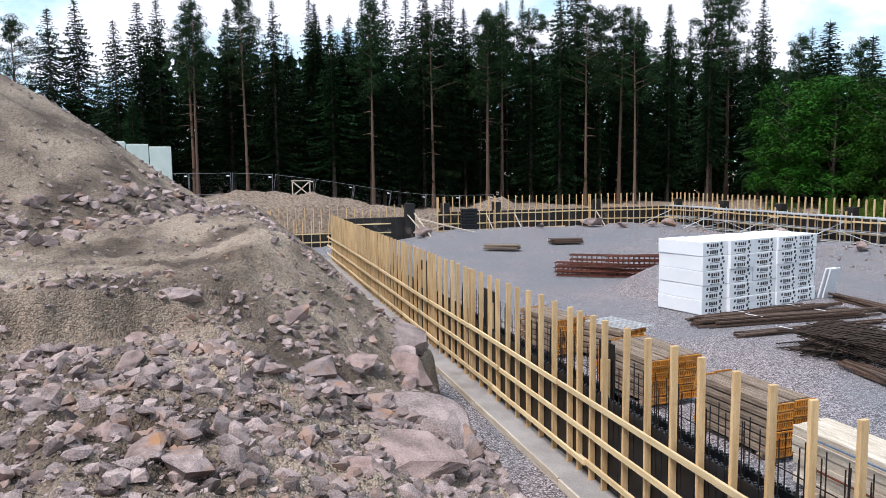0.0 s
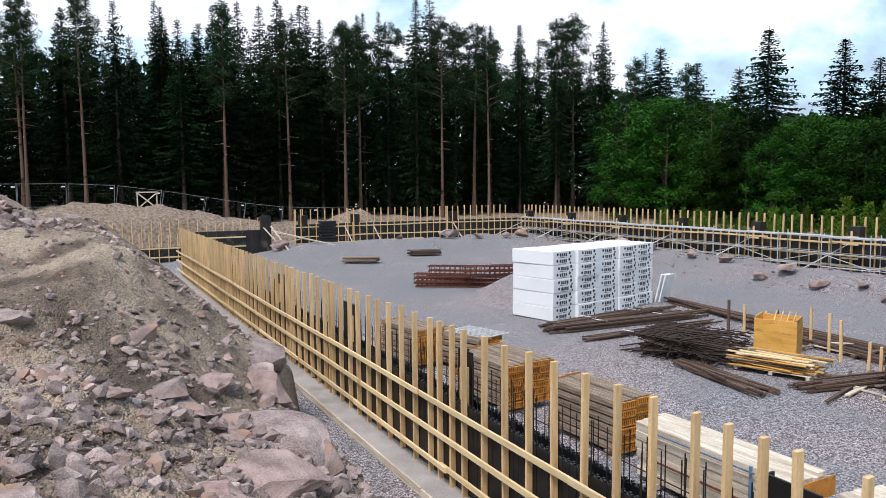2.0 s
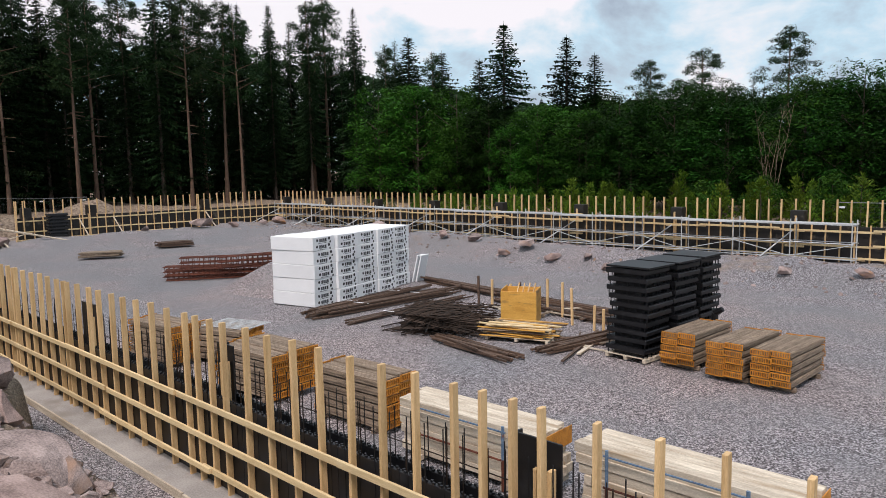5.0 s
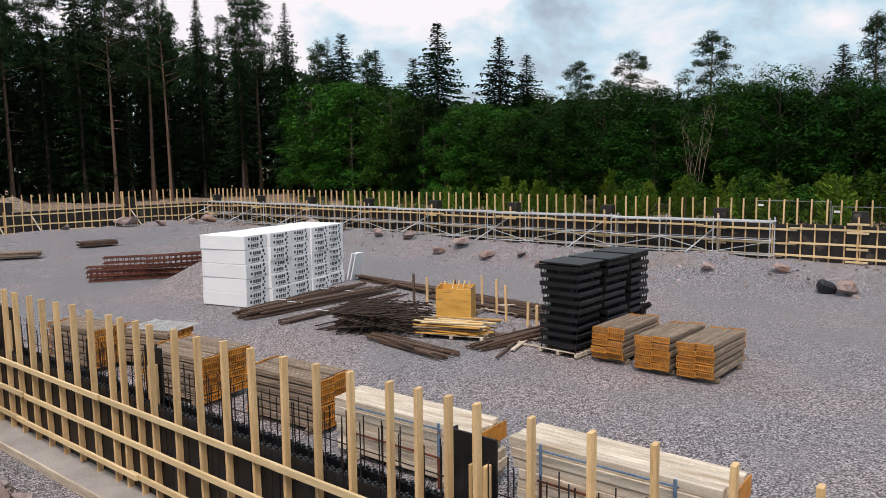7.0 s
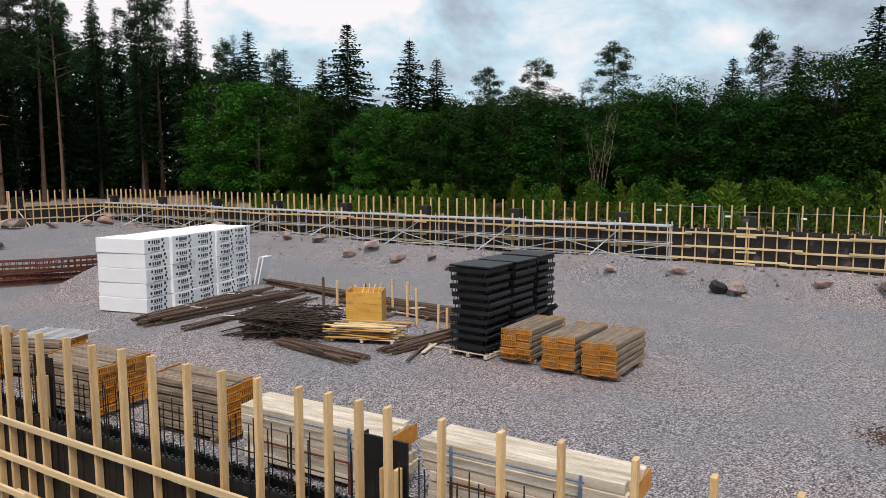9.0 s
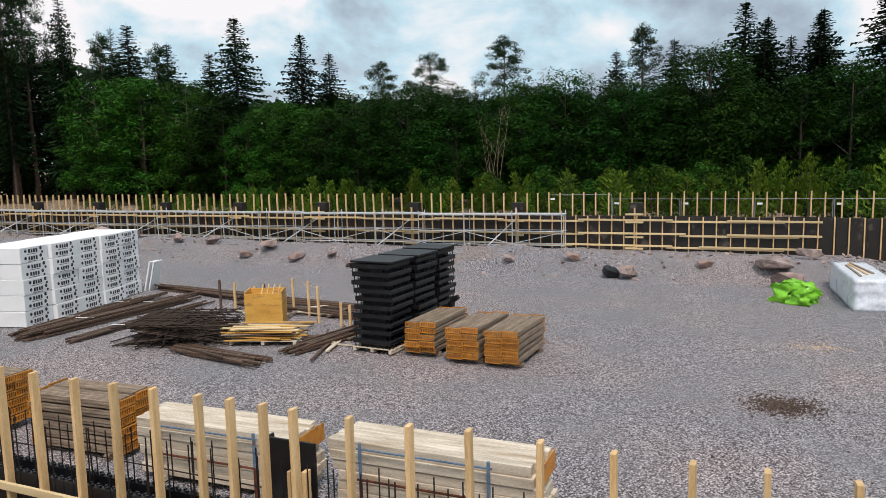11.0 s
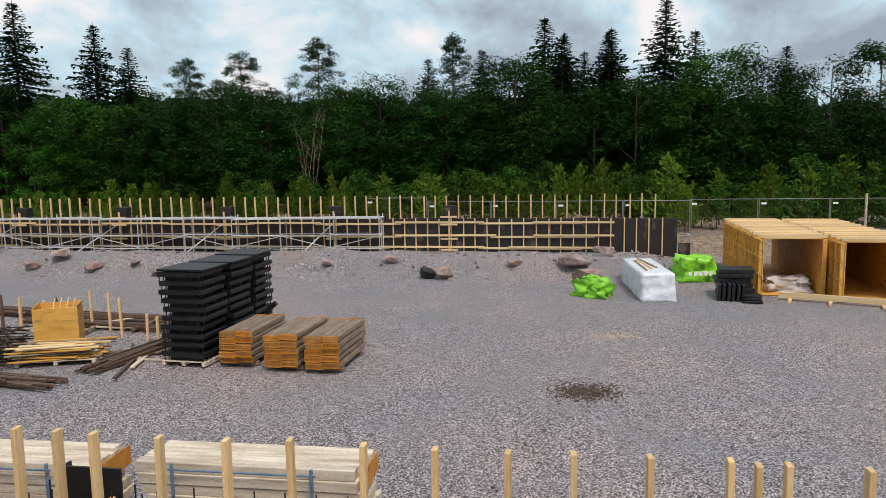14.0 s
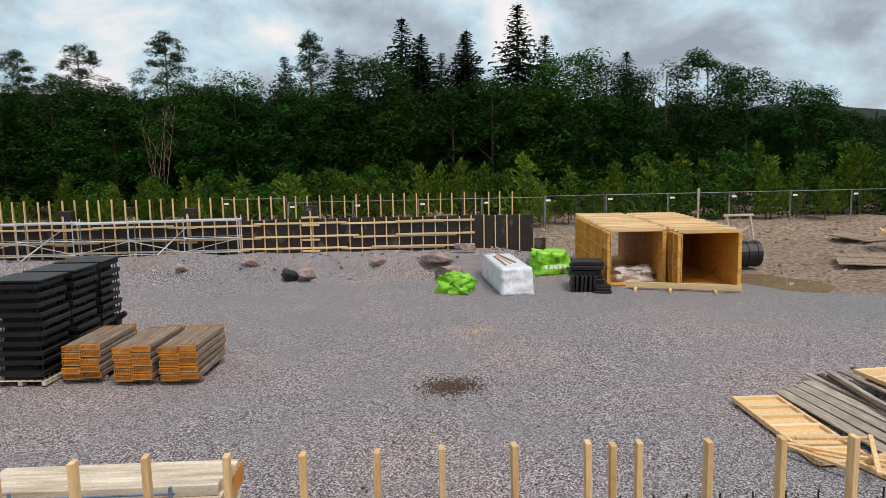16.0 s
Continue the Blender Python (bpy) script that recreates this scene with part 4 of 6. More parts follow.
for a, b, n, r, lab in (((-20.0, 14.5), (-20.7, 20.4), 10, 0.045, "bundle of dark rusty steel bars on gravel"), ((-19.3, 14.1), (-19.1, 20.5), 15, 0.045, "strapped bundle of dark rusty bars on gravel"), ((-17.8, 14.4), (-17.8, 19.9), 5, 0.04, "flat row of dark weathered bars")):
    m, ln = along(a, b, 0.02)
    bar_bundle(m, ln, n, r, M_DKTIMBER, lab, group="bars beside the insulation")
for a, b, n, lab in (((-21.6, 21.8), (-16.0, 20.9), 15, "long pile of dark wet timbers"), ((-16.6, 21.2), (-10.2, 20.4), 10, "low pile of dark wet timbers"), ((-16.2, 20.1), (-11.0, 19.3), 10, "low pile of dark wet timbers"), ((-13.9, 14.5), (-11.2, 14.1), 10, "short brown boards on gravel"), ((-10.9, 15.4), (-10.3, 18.2), 10, "slanting dark boards on gravel")):
    m, ln = along(a, b, 0.02)
    bar_bundle(m, ln, n, 0.042, M_DKTIMBER, lab, "timbers", 0, "loose timber piles")
for k in range(26):
    a = (-12.3 + rnd.uniform(-3.6, 2.6), 18.0 + rnd.uniform(-2.6, 2.6))
    t = rnd.uniform(0, 180)
    o = thing("loose_board", pose(a[0], a[1], 0.05 + 0.02 * (k % 3), 0, rnd.uniform(-2, 2), t), "loose weathered board lying on gravel", "board", "loose boards")
    part("board", Geo().box((0, 0, 0), (rnd.uniform(0.7, 2.4), rnd.choice((0.05, 0.08, 0.12)), 0.04), None, 0.004), rnd.choice((M_DKTIMBER, M_GREYWOOD, M_PALEWOOD)), o)
for k in range(5):
    o = thing("pale_slat", pose(-15.0 + 0.14 * k, 18.6 + 0.16 * k, 0.08, 0, 0, -28 + 2 * k), "pale slat in a loose fan on gravel", "slat", "pale slats")
    part("board", Geo().box((0, 0, 0), (1.9, 0.07, 0.05), None, 0.004), M_PALEWOOD, o)

# tangle of reinforcement mats
heap = thing("reinforcement_heap", pose(-14.9, 15.7, 0.02), "tangled heap of dark rusty reinforcement mats", "reinforcement")
for k in range(7):
    g = Geo()
    for i in range(16):
        y = -1.1 + 0.145 * i
        g.rod((-1.25 + rnd.uniform(-.2, .2), y, 0), (1.2 + rnd.uniform(-.3, .3), y + rnd.uniform(-.1, .1), rnd.uniform(-.04, .04)), 0.018, 4)
    for i in range(7):
        x = -1.1 + 0.37 * i
        g.rod((x, -1.2, 0.02), (x + rnd.uniform(-.1, .1), 1.2, 0.02), 0.018, 4)
    part("mat", g, M_REBAR, heap, at=pose(rnd.uniform(-.3, .3), rnd.uniform(-.2, .2), 0.10 + 0.085 * k, rnd.uniform(-7, 7), rnd.uniform(-9, 9), 25 + rnd.uniform(-28, 28)), kind="stuff")
g = Geo()
for k in range(40):
    a, ln = rnd.uniform(0, 6.28), rnd.uniform(0.5, 1.7)
    c = (rnd.uniform(-1.0, 1.5), rnd.uniform(-1.0, 0.9), rnd.uniform(0.1, 0.7))
    g.rod(c, (c[0] + ln * math.cos(a), c[1] + ln * math.sin(a), max(0.02, c[2] - rnd.uniform(0.0, 0.6))), 0.018, 4)
part("loose_bar", g, M_REBAR, heap, kind="stuff")

# red rusty cages
for n, (a, b, z) in enumerate((((-32.6, 15.3), (-29.0, 19.4), 0.0), ((-31.4, 14.8), (-28.6, 19.6), 0.0), ((-31.6, 15.6), (-28.2, 20.6), 0.47), ((-30.0, 16.6), (-28.6, 22.4), 0.52))):
    m, ln = along(a, b, z + 0.02)
    cage = thing("reinforcement_cage", m, "red rusty reinforcement cage stacked on gravel", "reinforcement", "rusty cages")
    g = Geo()
    for i in range(26):
        x = ln * i / 25
        for (p, q) in (((-.3, 0), (.3, 0)), ((.3, 0), (.3, .45)), ((.3, .45), (-.3, .45)), ((-.3, .45), (-.3, 0))):
            g.rod((x, p[0], p[1] + .02), (x, q[0], q[1] + .02), 0.016, 4)
    part("stirrup", g, M_REDRUST, cage, kind="stuff")
    for y in (-.3, -.1, .1, .3):
        for z2 in (0.02, 0.24, 0.47):
            part("bar", Geo().rod((-0.1, y, z2), (ln + 0.1, y, z2), 0.022, 5), M_REDRUST, cage)
hg = Geo()
N = 28
for i in range(N):
    for j in range(N):
        u, v = -4 + 8 * i / (N - 1), -4 + 8 * j / (N - 1)
        d = math.hypot(u, v * 1.1)
        hg.v.append((u, v, max(-0.2, 1.45 - 0.46 * d + 0.12 * fbm(u, v, 0.9) - (0.25 * max(0, 0.7 - d)))))
hg.f = [(j * N + i, j * N + i + 1, (j + 1) * N + i + 1, (j + 1) * N + i) for j in range(N - 1) for i in range(N - 1)]
part("gravel_mound", hg, M_GROUND, None, "small heap of grey gravel beside the white stack", True, at=pose(-25.6, 17.6, 0.0))
tagged(bpy.data.objects["gravel_mound"], category="gravel heap")
for (x, y, rz, mat, lab) in ((-43.6, 15.4, 62, M_GREYWOOD, "low stack of grey-brown planks"), (-45.4, 20.8, 80, M_DKTIMBER, "low stack of dark planks")):
    s = thing("plank_pile", pose(x, y, ground_height(x, y) + 0.02, 0, 0, rz), lab, "planks", "plank piles by the end wall")
    for k in range(24):
        part("plank", Geo().box((1.1, 0, 0), (2.1 + rnd.uniform(-.2, .2), 0.15, 0.06), None, 0.004), mat, s, at=pose(rnd.uniform(-.1, .1), -0.4 + 0.16 * (k % 6), 0.1 + 0.075 * (k // 6) + 0.03, 0, 0, rnd.uniform(-2, 2)))
bk = thing("foam_panel_stack", pose(-51.6, 16.4, 0.25, 0, 0, 80), "tall dark stack of foam panels near the end wall", "foam panels")
for k in range(9):
    part("foam_panel", comb, None, bk, at=pose(rnd.uniform(-.04, .04), rnd.uniform(-.04, .04), 0.225 * k))

# yellow crate, pallet of offcuts, stakes
crate = thing("plywood_crate", pose(-13.75, 17.0, 0.05, 0, 0, 28), "open yellow plywood crate with sticks in it", "crate")
for at, sz in (((0.5, 0, 0.55), (1.1, 0.03, 1.0)), ((0.5, 1.0, 0.55), (1.1, 0.03, 1.0)), ((-0.03, 0.5, 0.55), (0.03, 0.97, 1.1)), ((1.03, 0.5, 0.55), (0.03, 0.97, 1.05)), ((0.5, 0.5, 0.04), (1.0, 0.97, 0.03))):
    part("side_panel", Geo().box(at, sz, None, 0.004), M_PLY, crate)
for k in range(4):
    part("stick", Geo().beam((0.25 + 0.15 * k, -0.05, 0.05), (0.45 + 0.17 * k, 0.5, 1.25), 0.03, 0.03), M_PINE, crate)
pallet(pose(-13.05, 15.3, 0.02, 0, 0, 18), 1.9, 1.2)
off = thing("offcut_pile", pose(-13.05, 15.3, 0.14, 0, 0, 18), "pile of fresh yellow timber offcuts on a pallet", "timber")
for k in range(44):
    part("offcut", Geo().box((0, 0, 0), (rnd.uniform(1.1, 2.15), rnd.choice((0.06, 0.1, 0.13)), 0.03), None, 0.003), rnd.choice((M_PINE_X, M_PLY, M_PINE_X, M_GREYWOOD)), off, at=pose(0.95 + rnd.uniform(-.25, .25), 0.06 + 0.155 * (k % 7) + rnd.uniform(-.05, .05), 0.03 + 0.052 * (k // 7), rnd.uniform(-3, 3), rnd.uniform(-1.2, 1.2), rnd.uniform(-6, 6)))
for n, (x, y, h, mat) in enumerate(((-16.6, 19.2, 1.05, M_DKTIMBER), (-15.9, 19.1, 1.0, M_PINE), (-15.2, 19.2, 0.9, M_PINE), (-13.9, 19.6, 1.15, M_PINE), (-13.1, 19.3, 1.15, M_PINE), (-12.2, 18.5, 1.15, M_PINE), (-11.3, 18.3, 0.75, M_PINE), (-10.8, 18.0, 0.75, M_PINE), (-15.5, 20.2, 0.8, M_DKTIMBER))):
    s = thing("timber_stake", pose(x, y, 0, rnd.uniform(-2, 2), rnd.uniform(-2, 2), 20), "upright timber stake holding the pile", "stake", "stakes")
    part("post", Geo().box((0, 0, h / 2), (0.07, 0.09, h), None, 0.004), mat, s)


# ---- far corner: bags, wrapped pack, boxes ----
def crumpled(name, size, seed, mat, m, label, cat, sag=0.35, flat=0.25, amp=0.16, parts=True):
    """A crumpled bag: a rounded box with folds."""
    bm = bmesh.new()
    bmesh.ops.create_cube(bm, size=1.0)
    bmesh.ops.subdivide_edges(bm, edges=bm.edges[:], cuts=9, use_grid_fill=True)
    for v in bm.verts:
        p = v.co.copy()
        n = noise.noise_vector(Vector((p.x * 3.1, p.y * 3.1, p.z * 3.1 + seed)))
        n2 = noise.noise_vector(Vector((p.x * 8, p.y * 8, p.z * 8 + seed)))
        up = p.z + 0.5
        d = 1 - flat * up
        if p.z > 0.45:
            p.z -= sag * max(0.0, 1 - 2.6 * max(abs(p.x), abs(p.y)))
        q = Vector((p.x * d, p.y * d, up - 0.5)) + Vector((n.x, n.y, n.z * up)) * amp + Vector((n2.x, n2.y, n2.z * up)) * amp * 0.55
        q.z = max(-0.5, q.z if p.z > -0.45 else -0.5)
        v.co = Vector((q.x * size[0], q.y * size[1], (q.z + 0.5) * size[2]))
    me = bpy.data.meshes.new(name)
    bm.to_mesh(me)
    bm.free()
    me.materials.append(mat)
    ob = thing(name, m, label, cat)
    me.polygons.foreach_set("use_smooth", [True] * len(me.polygons))
    part("cover", me, None, ob)
    return ob


M_GREEN = material("green_plastic", (0.16, 0.52, 0.02), (0.30, 0.72, 0.05), 0.35, 3.0, (1, 1, 1), 12.0, 0.3, 0.02, 0, 0.03, ((0.06, 0.25, 0.01), 3.0, 0.3))
M_WRAP = material("white_wrap", (0.55, 0.59, 0.66), (0.78, 0.80, 0.84), 0.4, 3.0, (1, 1, 1), 12.0, 0.4, 0.02, 0, 0.03, ((0.35, 0.42, 0.55), 2.2, 0.1))
bag1 = crumpled("bulk_bag", (1.3, 1.0, 0.66), 3.1, M_GREEN, pose(1.35, 25.9, 0, 0, 0, -30), "bright green empty bulk bag collapsed on gravel", "bag", 0.6, 0.35, 0.2)
bag2 = crumpled("bulk_bag", (1.5, 1.3, 0.95), 8.4, M_GREEN, pose(5.5, 29.6, 0, 0, 0, 10), "bright green bulk bag partly filled", "bag", 0.3, 0.15, 0.16)
g = Geo()
for k in range(5):
    g.box((-0.4 + 0.2 * k, -0.72, 0.36), (0.13, 0.012, 0.16))
part("print_bar", g, M_EPS, bag2, "pale printed bars", kind="stuff")
wrap = crumpled("wrapped_pack", (1.15, 4.3, 0.95), 5.7, M_WRAP, pose(3.35, 27.0, 0.0, 0, 0, 4), "long pack wrapped in white plastic sheet", "wrapped pack", 0.0, 0.05, 0.02)
for k in range(3):
    part("batten", Geo().box((-0.25 + 0.2 * k, -0.1 + 0.3 * k, 0.97), (0.07, 2.4, 0.05), None, 0.004), M_PINE if k == 1 else M_GREYWOOD, wrap, at=pose(0, 0, 0, 0, 0, 3 * k))
fs = thing("foam_board_stack", pose(5.55, 25.75, 0.02, 0, 0, -6), "stack of black foam boards with upright boards", "foam boards")
for k in range(6):
    part("foam_board", Geo().box((0.62, 0.5, 0), (1.15, 0.9, 0.14), None, 0.01), M_BLACK, fs, at=pose(rnd.uniform(-.06, .06), rnd.uniform(-.06, .06), 0.1 + 0.165 * k, 0, 0, rnd.uniform(-3, 3)))
for k in range(6):
    part("foam_board", Geo().box((0, 0, 0.29), (0.1, 0.62, 0.58), None, 0.008), M_BLACK, fs, at=pose(0.02 + 0.15 * k, -0.35, 0.0, 0, 3, rnd.uniform(-3, 3)))
fb = thing("foam_board", pose(6.55, 25.0, 0.02, 0, 0, -10), "black foam channel lying on gravel", "foam board")
part("web", Geo().box((0, 0, 0.14), (0.5, 0.5, 0.08), None, 0.008), M_BLACK, fb)
part("flange", Geo().box((0, -0.02, 0.05), (0.62, 0.55, 0.06), None, 0.008), M_BLACK, fb)
part("flange", Geo().box((0, 0, 0.23), (0.55, 0.5, 0.06), None, 0.008), M_BLACK, fb)


def box_form(m, w, depth, h, label):
    """Open tunnel of formply panels with ribs outside."""
    b = thing("box_form", m, label, "box form", "box forms")
    n = 6
    s = depth / n
    for i in range(n):
        y = s * i
        for x, sgn in ((0.02, -1), (w - 0.02, 1)):
            p = part("side_panel", Geo().box((x, y + s / 2, h / 2), (0.03, s - 0.012, h - 0.05), None, 0.003), M_PLY, b)
            for k in range(3):
                part("rib", Geo().box((x + sgn * 0.075, y + 0.08 + (s - 0.16) * k / 2, h / 2), (0.115, 0.07, h - 0.08), None, 0.004), M_PLY, p)
            for z in (0.10, h * 0.36, h * 0.66, h - 0.1):
                part("waler", Geo().box((x + sgn * 0.06, y + s / 2, z), (0.08, s - 0.02, 0.07), None, 0.004), M_PLY, p)
        part("roof_panel", Geo().box((w / 2, y + s / 2, h - 0.015), (w - 0.08, s - 0.012, 0.03), None, 0.003), M_PLY, b)
        for k in range(3):
            part("roof_rib", Geo().box((w / 2, y + 0.08 + (s - 0.16) * k / 2, h + 0.055), (w + 0.2, 0.09, 0.105), None, 0.004), M_PINE_X, b)
        part("floor_panel", Geo().box((w / 2, y + s / 2, 0.05), (w - 0.08, s - 0.012, 0.03), None, 0.003), M_PLY, b)
    return b


M_WOOL = material("grey_wool", (0.42, 0.38, 0.35), (0.62, 0.57, 0.53), 0.95, 3.0, (1, 1, 1), 20.0, 0.6, 0.03)
box_a = box_form(pose(7.15, 26.2, 0, 0, 0, -3), 1.95, 7.2, 2.05, "open yellow plywood tunnel form with ribs")
box_b = box_form(pose(9.42, 25.15, 0, 0, 0, -3), 2.05, 7.9, 2.05, "open yellow plywood tunnel form beside another")
part("back_panel", Geo().box((1.0, 7.9, 1.0), (2.0, 0.03, 2.0), None, 0.003), M_PLY, box_b)
crumpled("wool_pile", (1.6, 1.2, 0.5), 12.0, M_WOOL, pose(8.2, 27.2, 0.07), "pile of grey mineral wool inside the form", "wool pile", 0.1, 0.3, 0.2)
fbeam = thing("timber_beam", pose(7.6, 25.55, 0.08, 0, 0, -20), "long yellow beam lying before the box forms", "beam")
part("beam", Geo().box((1.9, 0, 0.1), (3.9, 0.09, 0.2), None, 0.005), M_PINE_X, fbeam)
for x in (0.3, 1.5, 3.0):
    part("bearer", Geo().box((x, -0.2, -0.03), (0.1, 0.6, 0.09), None, 0.004), M_PINE, fbeam)
drum = thing("plastic_pipe", pose(13.0, 29.6, 0.05), "black plastic well pipe lying by the box forms", "pipe")
part("barrel", Geo().rod((0, 0, 0.55), (1.35, 0.0, 0.55), 0.53, 20), M_BLACK, drum)
for x in (0.35, 0.75, 1.15):
    part("rib", Geo().rod((x, 0, 0.55), (x + 0.1, 0, 0.55), 0.56, 20), M_BLACK, drum)

# puddle
M_WATER = bpy.data.materials.new("muddy_water")
M_WATER.use_nodes = True
wb = M_WATER.node_tree.nodes["Principled BSDF"]
wb.inputs["Base Color"].default_value = (0.26, 0.19, 0.115, 1)
wb.inputs["Roughness"].default_value = 0.04
part("puddle", Geo().add([(11.8, 24.0, 0), (18.8, 24.0, 0), (18.8, 32.0, 0), (11.8, 32.0, 0)], [(0, 1, 2, 3)]), M_WATER, None, "shallow muddy puddle in the earth track", kind="structure", at=pose(0, 0, PUDDLE_Z))

# shutter panels lying in the yard
def shutter(m, w, ln, label):
    s = thing("shutter_panel", m, label, "shutter panel", "shutter panels")
    part("sheet", Geo().box((w / 2, ln / 2, 0.02), (w, ln, 0.025), None, 0.003), M_PINE, s)
    for k in range(int(ln / 0.5) + 1):
        part("rib", Geo().box((w / 2, 0.05 + k * 0.5, 0.06), (w - 0.04, 0.09, 0.06), None, 0.004), M_PINE_X, s)
    for x in (0.04, w - 0.04):
        part("edge", Geo().box((x, ln / 2, 0.062), (0.06, ln, 0.05), None, 0.004), M_PINE, s)
    return s


shutter(pose(7.02, 13.42, 0.05, 0, 0, 180), 0.95, 3.0, "yellow ribbed shutter panel lying on gravel")
shutter(pose(7.75, 10.75, 0.04, 0, 0, 196), 1.15, 2.4, "yellow ribbed shutter panel half under battens")
for k in range(4):
    o = thing("wide_board", pose(7.20 + 0.27 * k, 13.62 + 0.13 * k, 0.11 + 0.012 * k, 0, 0, 184 + 0.8 * k), "grey weathered board lying beside shutter panels", "board", "grey boards")
    part("board", Geo().box((0, 2.0, 0.0), (0.265, 4.2, 0.03), None, 0.004), M_DRIEDWOOD, o)
for k in range(9):
    o = thing("long_plank", pose(8.22 + 0.13 * k + rnd.uniform(-.05, .05), 14.6 - 0.22 * (k % 4), 0.16 + 0.05 * (k % 3), 0, rnd.uniform(-1, 1), 178 + rnd.uniform(-3, 9)), "brown plank in a loose pile", "plank", "loose planks")
    part("board", Geo().box((0, 2.0, 0.0), (0.11, 4.0, 0.04), None, 0.004), rnd.choice((M_GREYWOOD, M_DKTIMBER, M_DRIEDWOOD)), o)
shutter(pose(10.0, 14.35, 0.26, 0, 0, 186), 1.0, 3.0, "yellow ribbed shutter panel lying on planks")
for k, (a, b) in enumerate((((5.9, 11.0), (7.1, 10.15)), ((5.85, 10.8), (6.35, 9.9)), ((6.1, 11.05), (7.3, 10.95)), ((7.3, 10.98), (6.55, 9.6)))):
    m, ln = along(a, b, 0.17 + 0.03 * k)
    o = thing("batten_offcut", m, "pale pine batten lying on the panels", "batten", "loose battens")
    part("board", Geo().box((ln / 2, 0, 0), (ln, 0.07, 0.045), None, 0.004), M_PINE, o)
for (x, y, rz, w) in ((17.0, 28.4, -25, 2.6), (19.9, 32.6, 20, 1.6)):
    o = thing("timber_mat", pose(x, y, ground_height(x + 1, y) + 0.12, 3, 0, rz), "weathered board mat lying on the earth track", "timber mat", "timber mats")
    for k in range(8):
        part("plank", Geo().box((0, 0, 0), (w, 0.26, 0.04), None, 0.004), M_GREYWOOD, o, at=pose(0.5 * w, -1.0 + 0.28 * k, rnd.uniform(0, .02), 0, 0, rnd.uniform(-1.5, 1.5)))
shutter(pose(21.0, 29.0, ground_height(21, 29) + 0.15, 20, 0, 60), 1.4, 1.6, "yellow shutter panel propped on the track edge")

hose = thing("rubber_boot", pose(-7.75, 18.5, 0.0), "small black rubber item standing behind board stacks", "rubber item")
part("upright", Geo().rod((0, 0, 0), (0, 0, 0.95), 0.1, 8, 0.09), M_BLACK, hose)
part("toe", Geo().rod((0, 0, 0.95), (0.2, 0, 1.08), 0.09, 8, 0.07), M_BLACK, hose)
for k in range(10):
    o = thing("timber_offcut", pose(rnd.uniform(-12, -4), rnd.uniform(6.6, 7.6), 0.04, 0, 0, rnd.uniform(0, 180)), "small pale timber offcut lying on gravel", "offcut", "offcuts along the wall")
    part("block", Geo().box((0, 0, 0), (rnd.uniform(0.2, 0.5), 0.1, 0.06), None, 0.004), M_PINE, o)


# ---- trees ----
def spruce_mesh(seed, H, R, bare=0.06, step=1.0):
    """Drooping boughs round the whole stem, each with flat and hanging twigs."""
    r = random.Random(seed)
    g = Geo()
    z, a = H * bare, 0.0
    while z < H * 0.985:
        top = H - z
        L = min(R * (0.75 + 0.25 * top / H), 0.24 * top + 0.10) * (0.8 if z < H * 0.15 else 1.0)
        a += 2.4 + r.uniform(-0.6, 0.6)
        ln = L * (1.12 - 0.55 * r.random() ** 1.5) + 0.06
        dx, dy = math.cos(a), math.sin(a)
        sag = (-0.35 if top > 6 else 0.5 - 0.142 * top) - 0.25 * r.random()
        m = max(2, int(ln / 0.24))
        for j in range(m):
            q = (j + 0.5 + r.uniform(-.4, .4)) / m
            px, py = dx * ln * q, dy * ln * q
            pz = z + sag * ln * q * (1.45 - 0.75 * q) + r.uniform(-.04, .04)
            w = min(0.55, 0.14 + 0.30 * ln * (1.1 - q)) * r.uniform(0.7, 1.25)
            t = 0.05 + 0.13 * w
            for side in (-1, 1):
                out = r.uniform(0.4, 0.9)
                ex, ey = dx * out * w - side * dy * w, dy * out * w + side * dx * w
                ez = -w * r.uniform(0.0, 0.8) if top > 3 else w * r.uniform(-0.3, 0.2)
                g.add([(px - dx * t, py - dy * t, pz - 0.02), (px + dx * t, py + dy * t, pz + 0.03), (px + ex, py + ey, pz + ez)], [(0, 1, 2)])
            if r.random() < 0.7 and top > 2.5:
                h = r.uniform(0.2, 0.45) * min(1, ln)
                g.add([(px - dx * 0.09, py - dy * 0.09, pz), (px + dx * 0.11, py + dy * 0.11, pz), (px + r.uniform(-.15, .15), py + r.uniform(-.15, .15), pz - h)], [(0, 1, 2)])
        z += (0.034 + 0.05 * min(1, top / 9)) * step * r.uniform(0.5, 1.5)
    for k in range(4):
        a = k * 1.6
        g.add([(0.06 * math.cos(a), 0.06 * math.sin(a), H * 0.94), (0.06 * math.cos(a + 2), 0.06 * math.sin(a + 2), H * 0.94), (0, 0, H * 1.012)], [(0, 1, 2)])
    return g


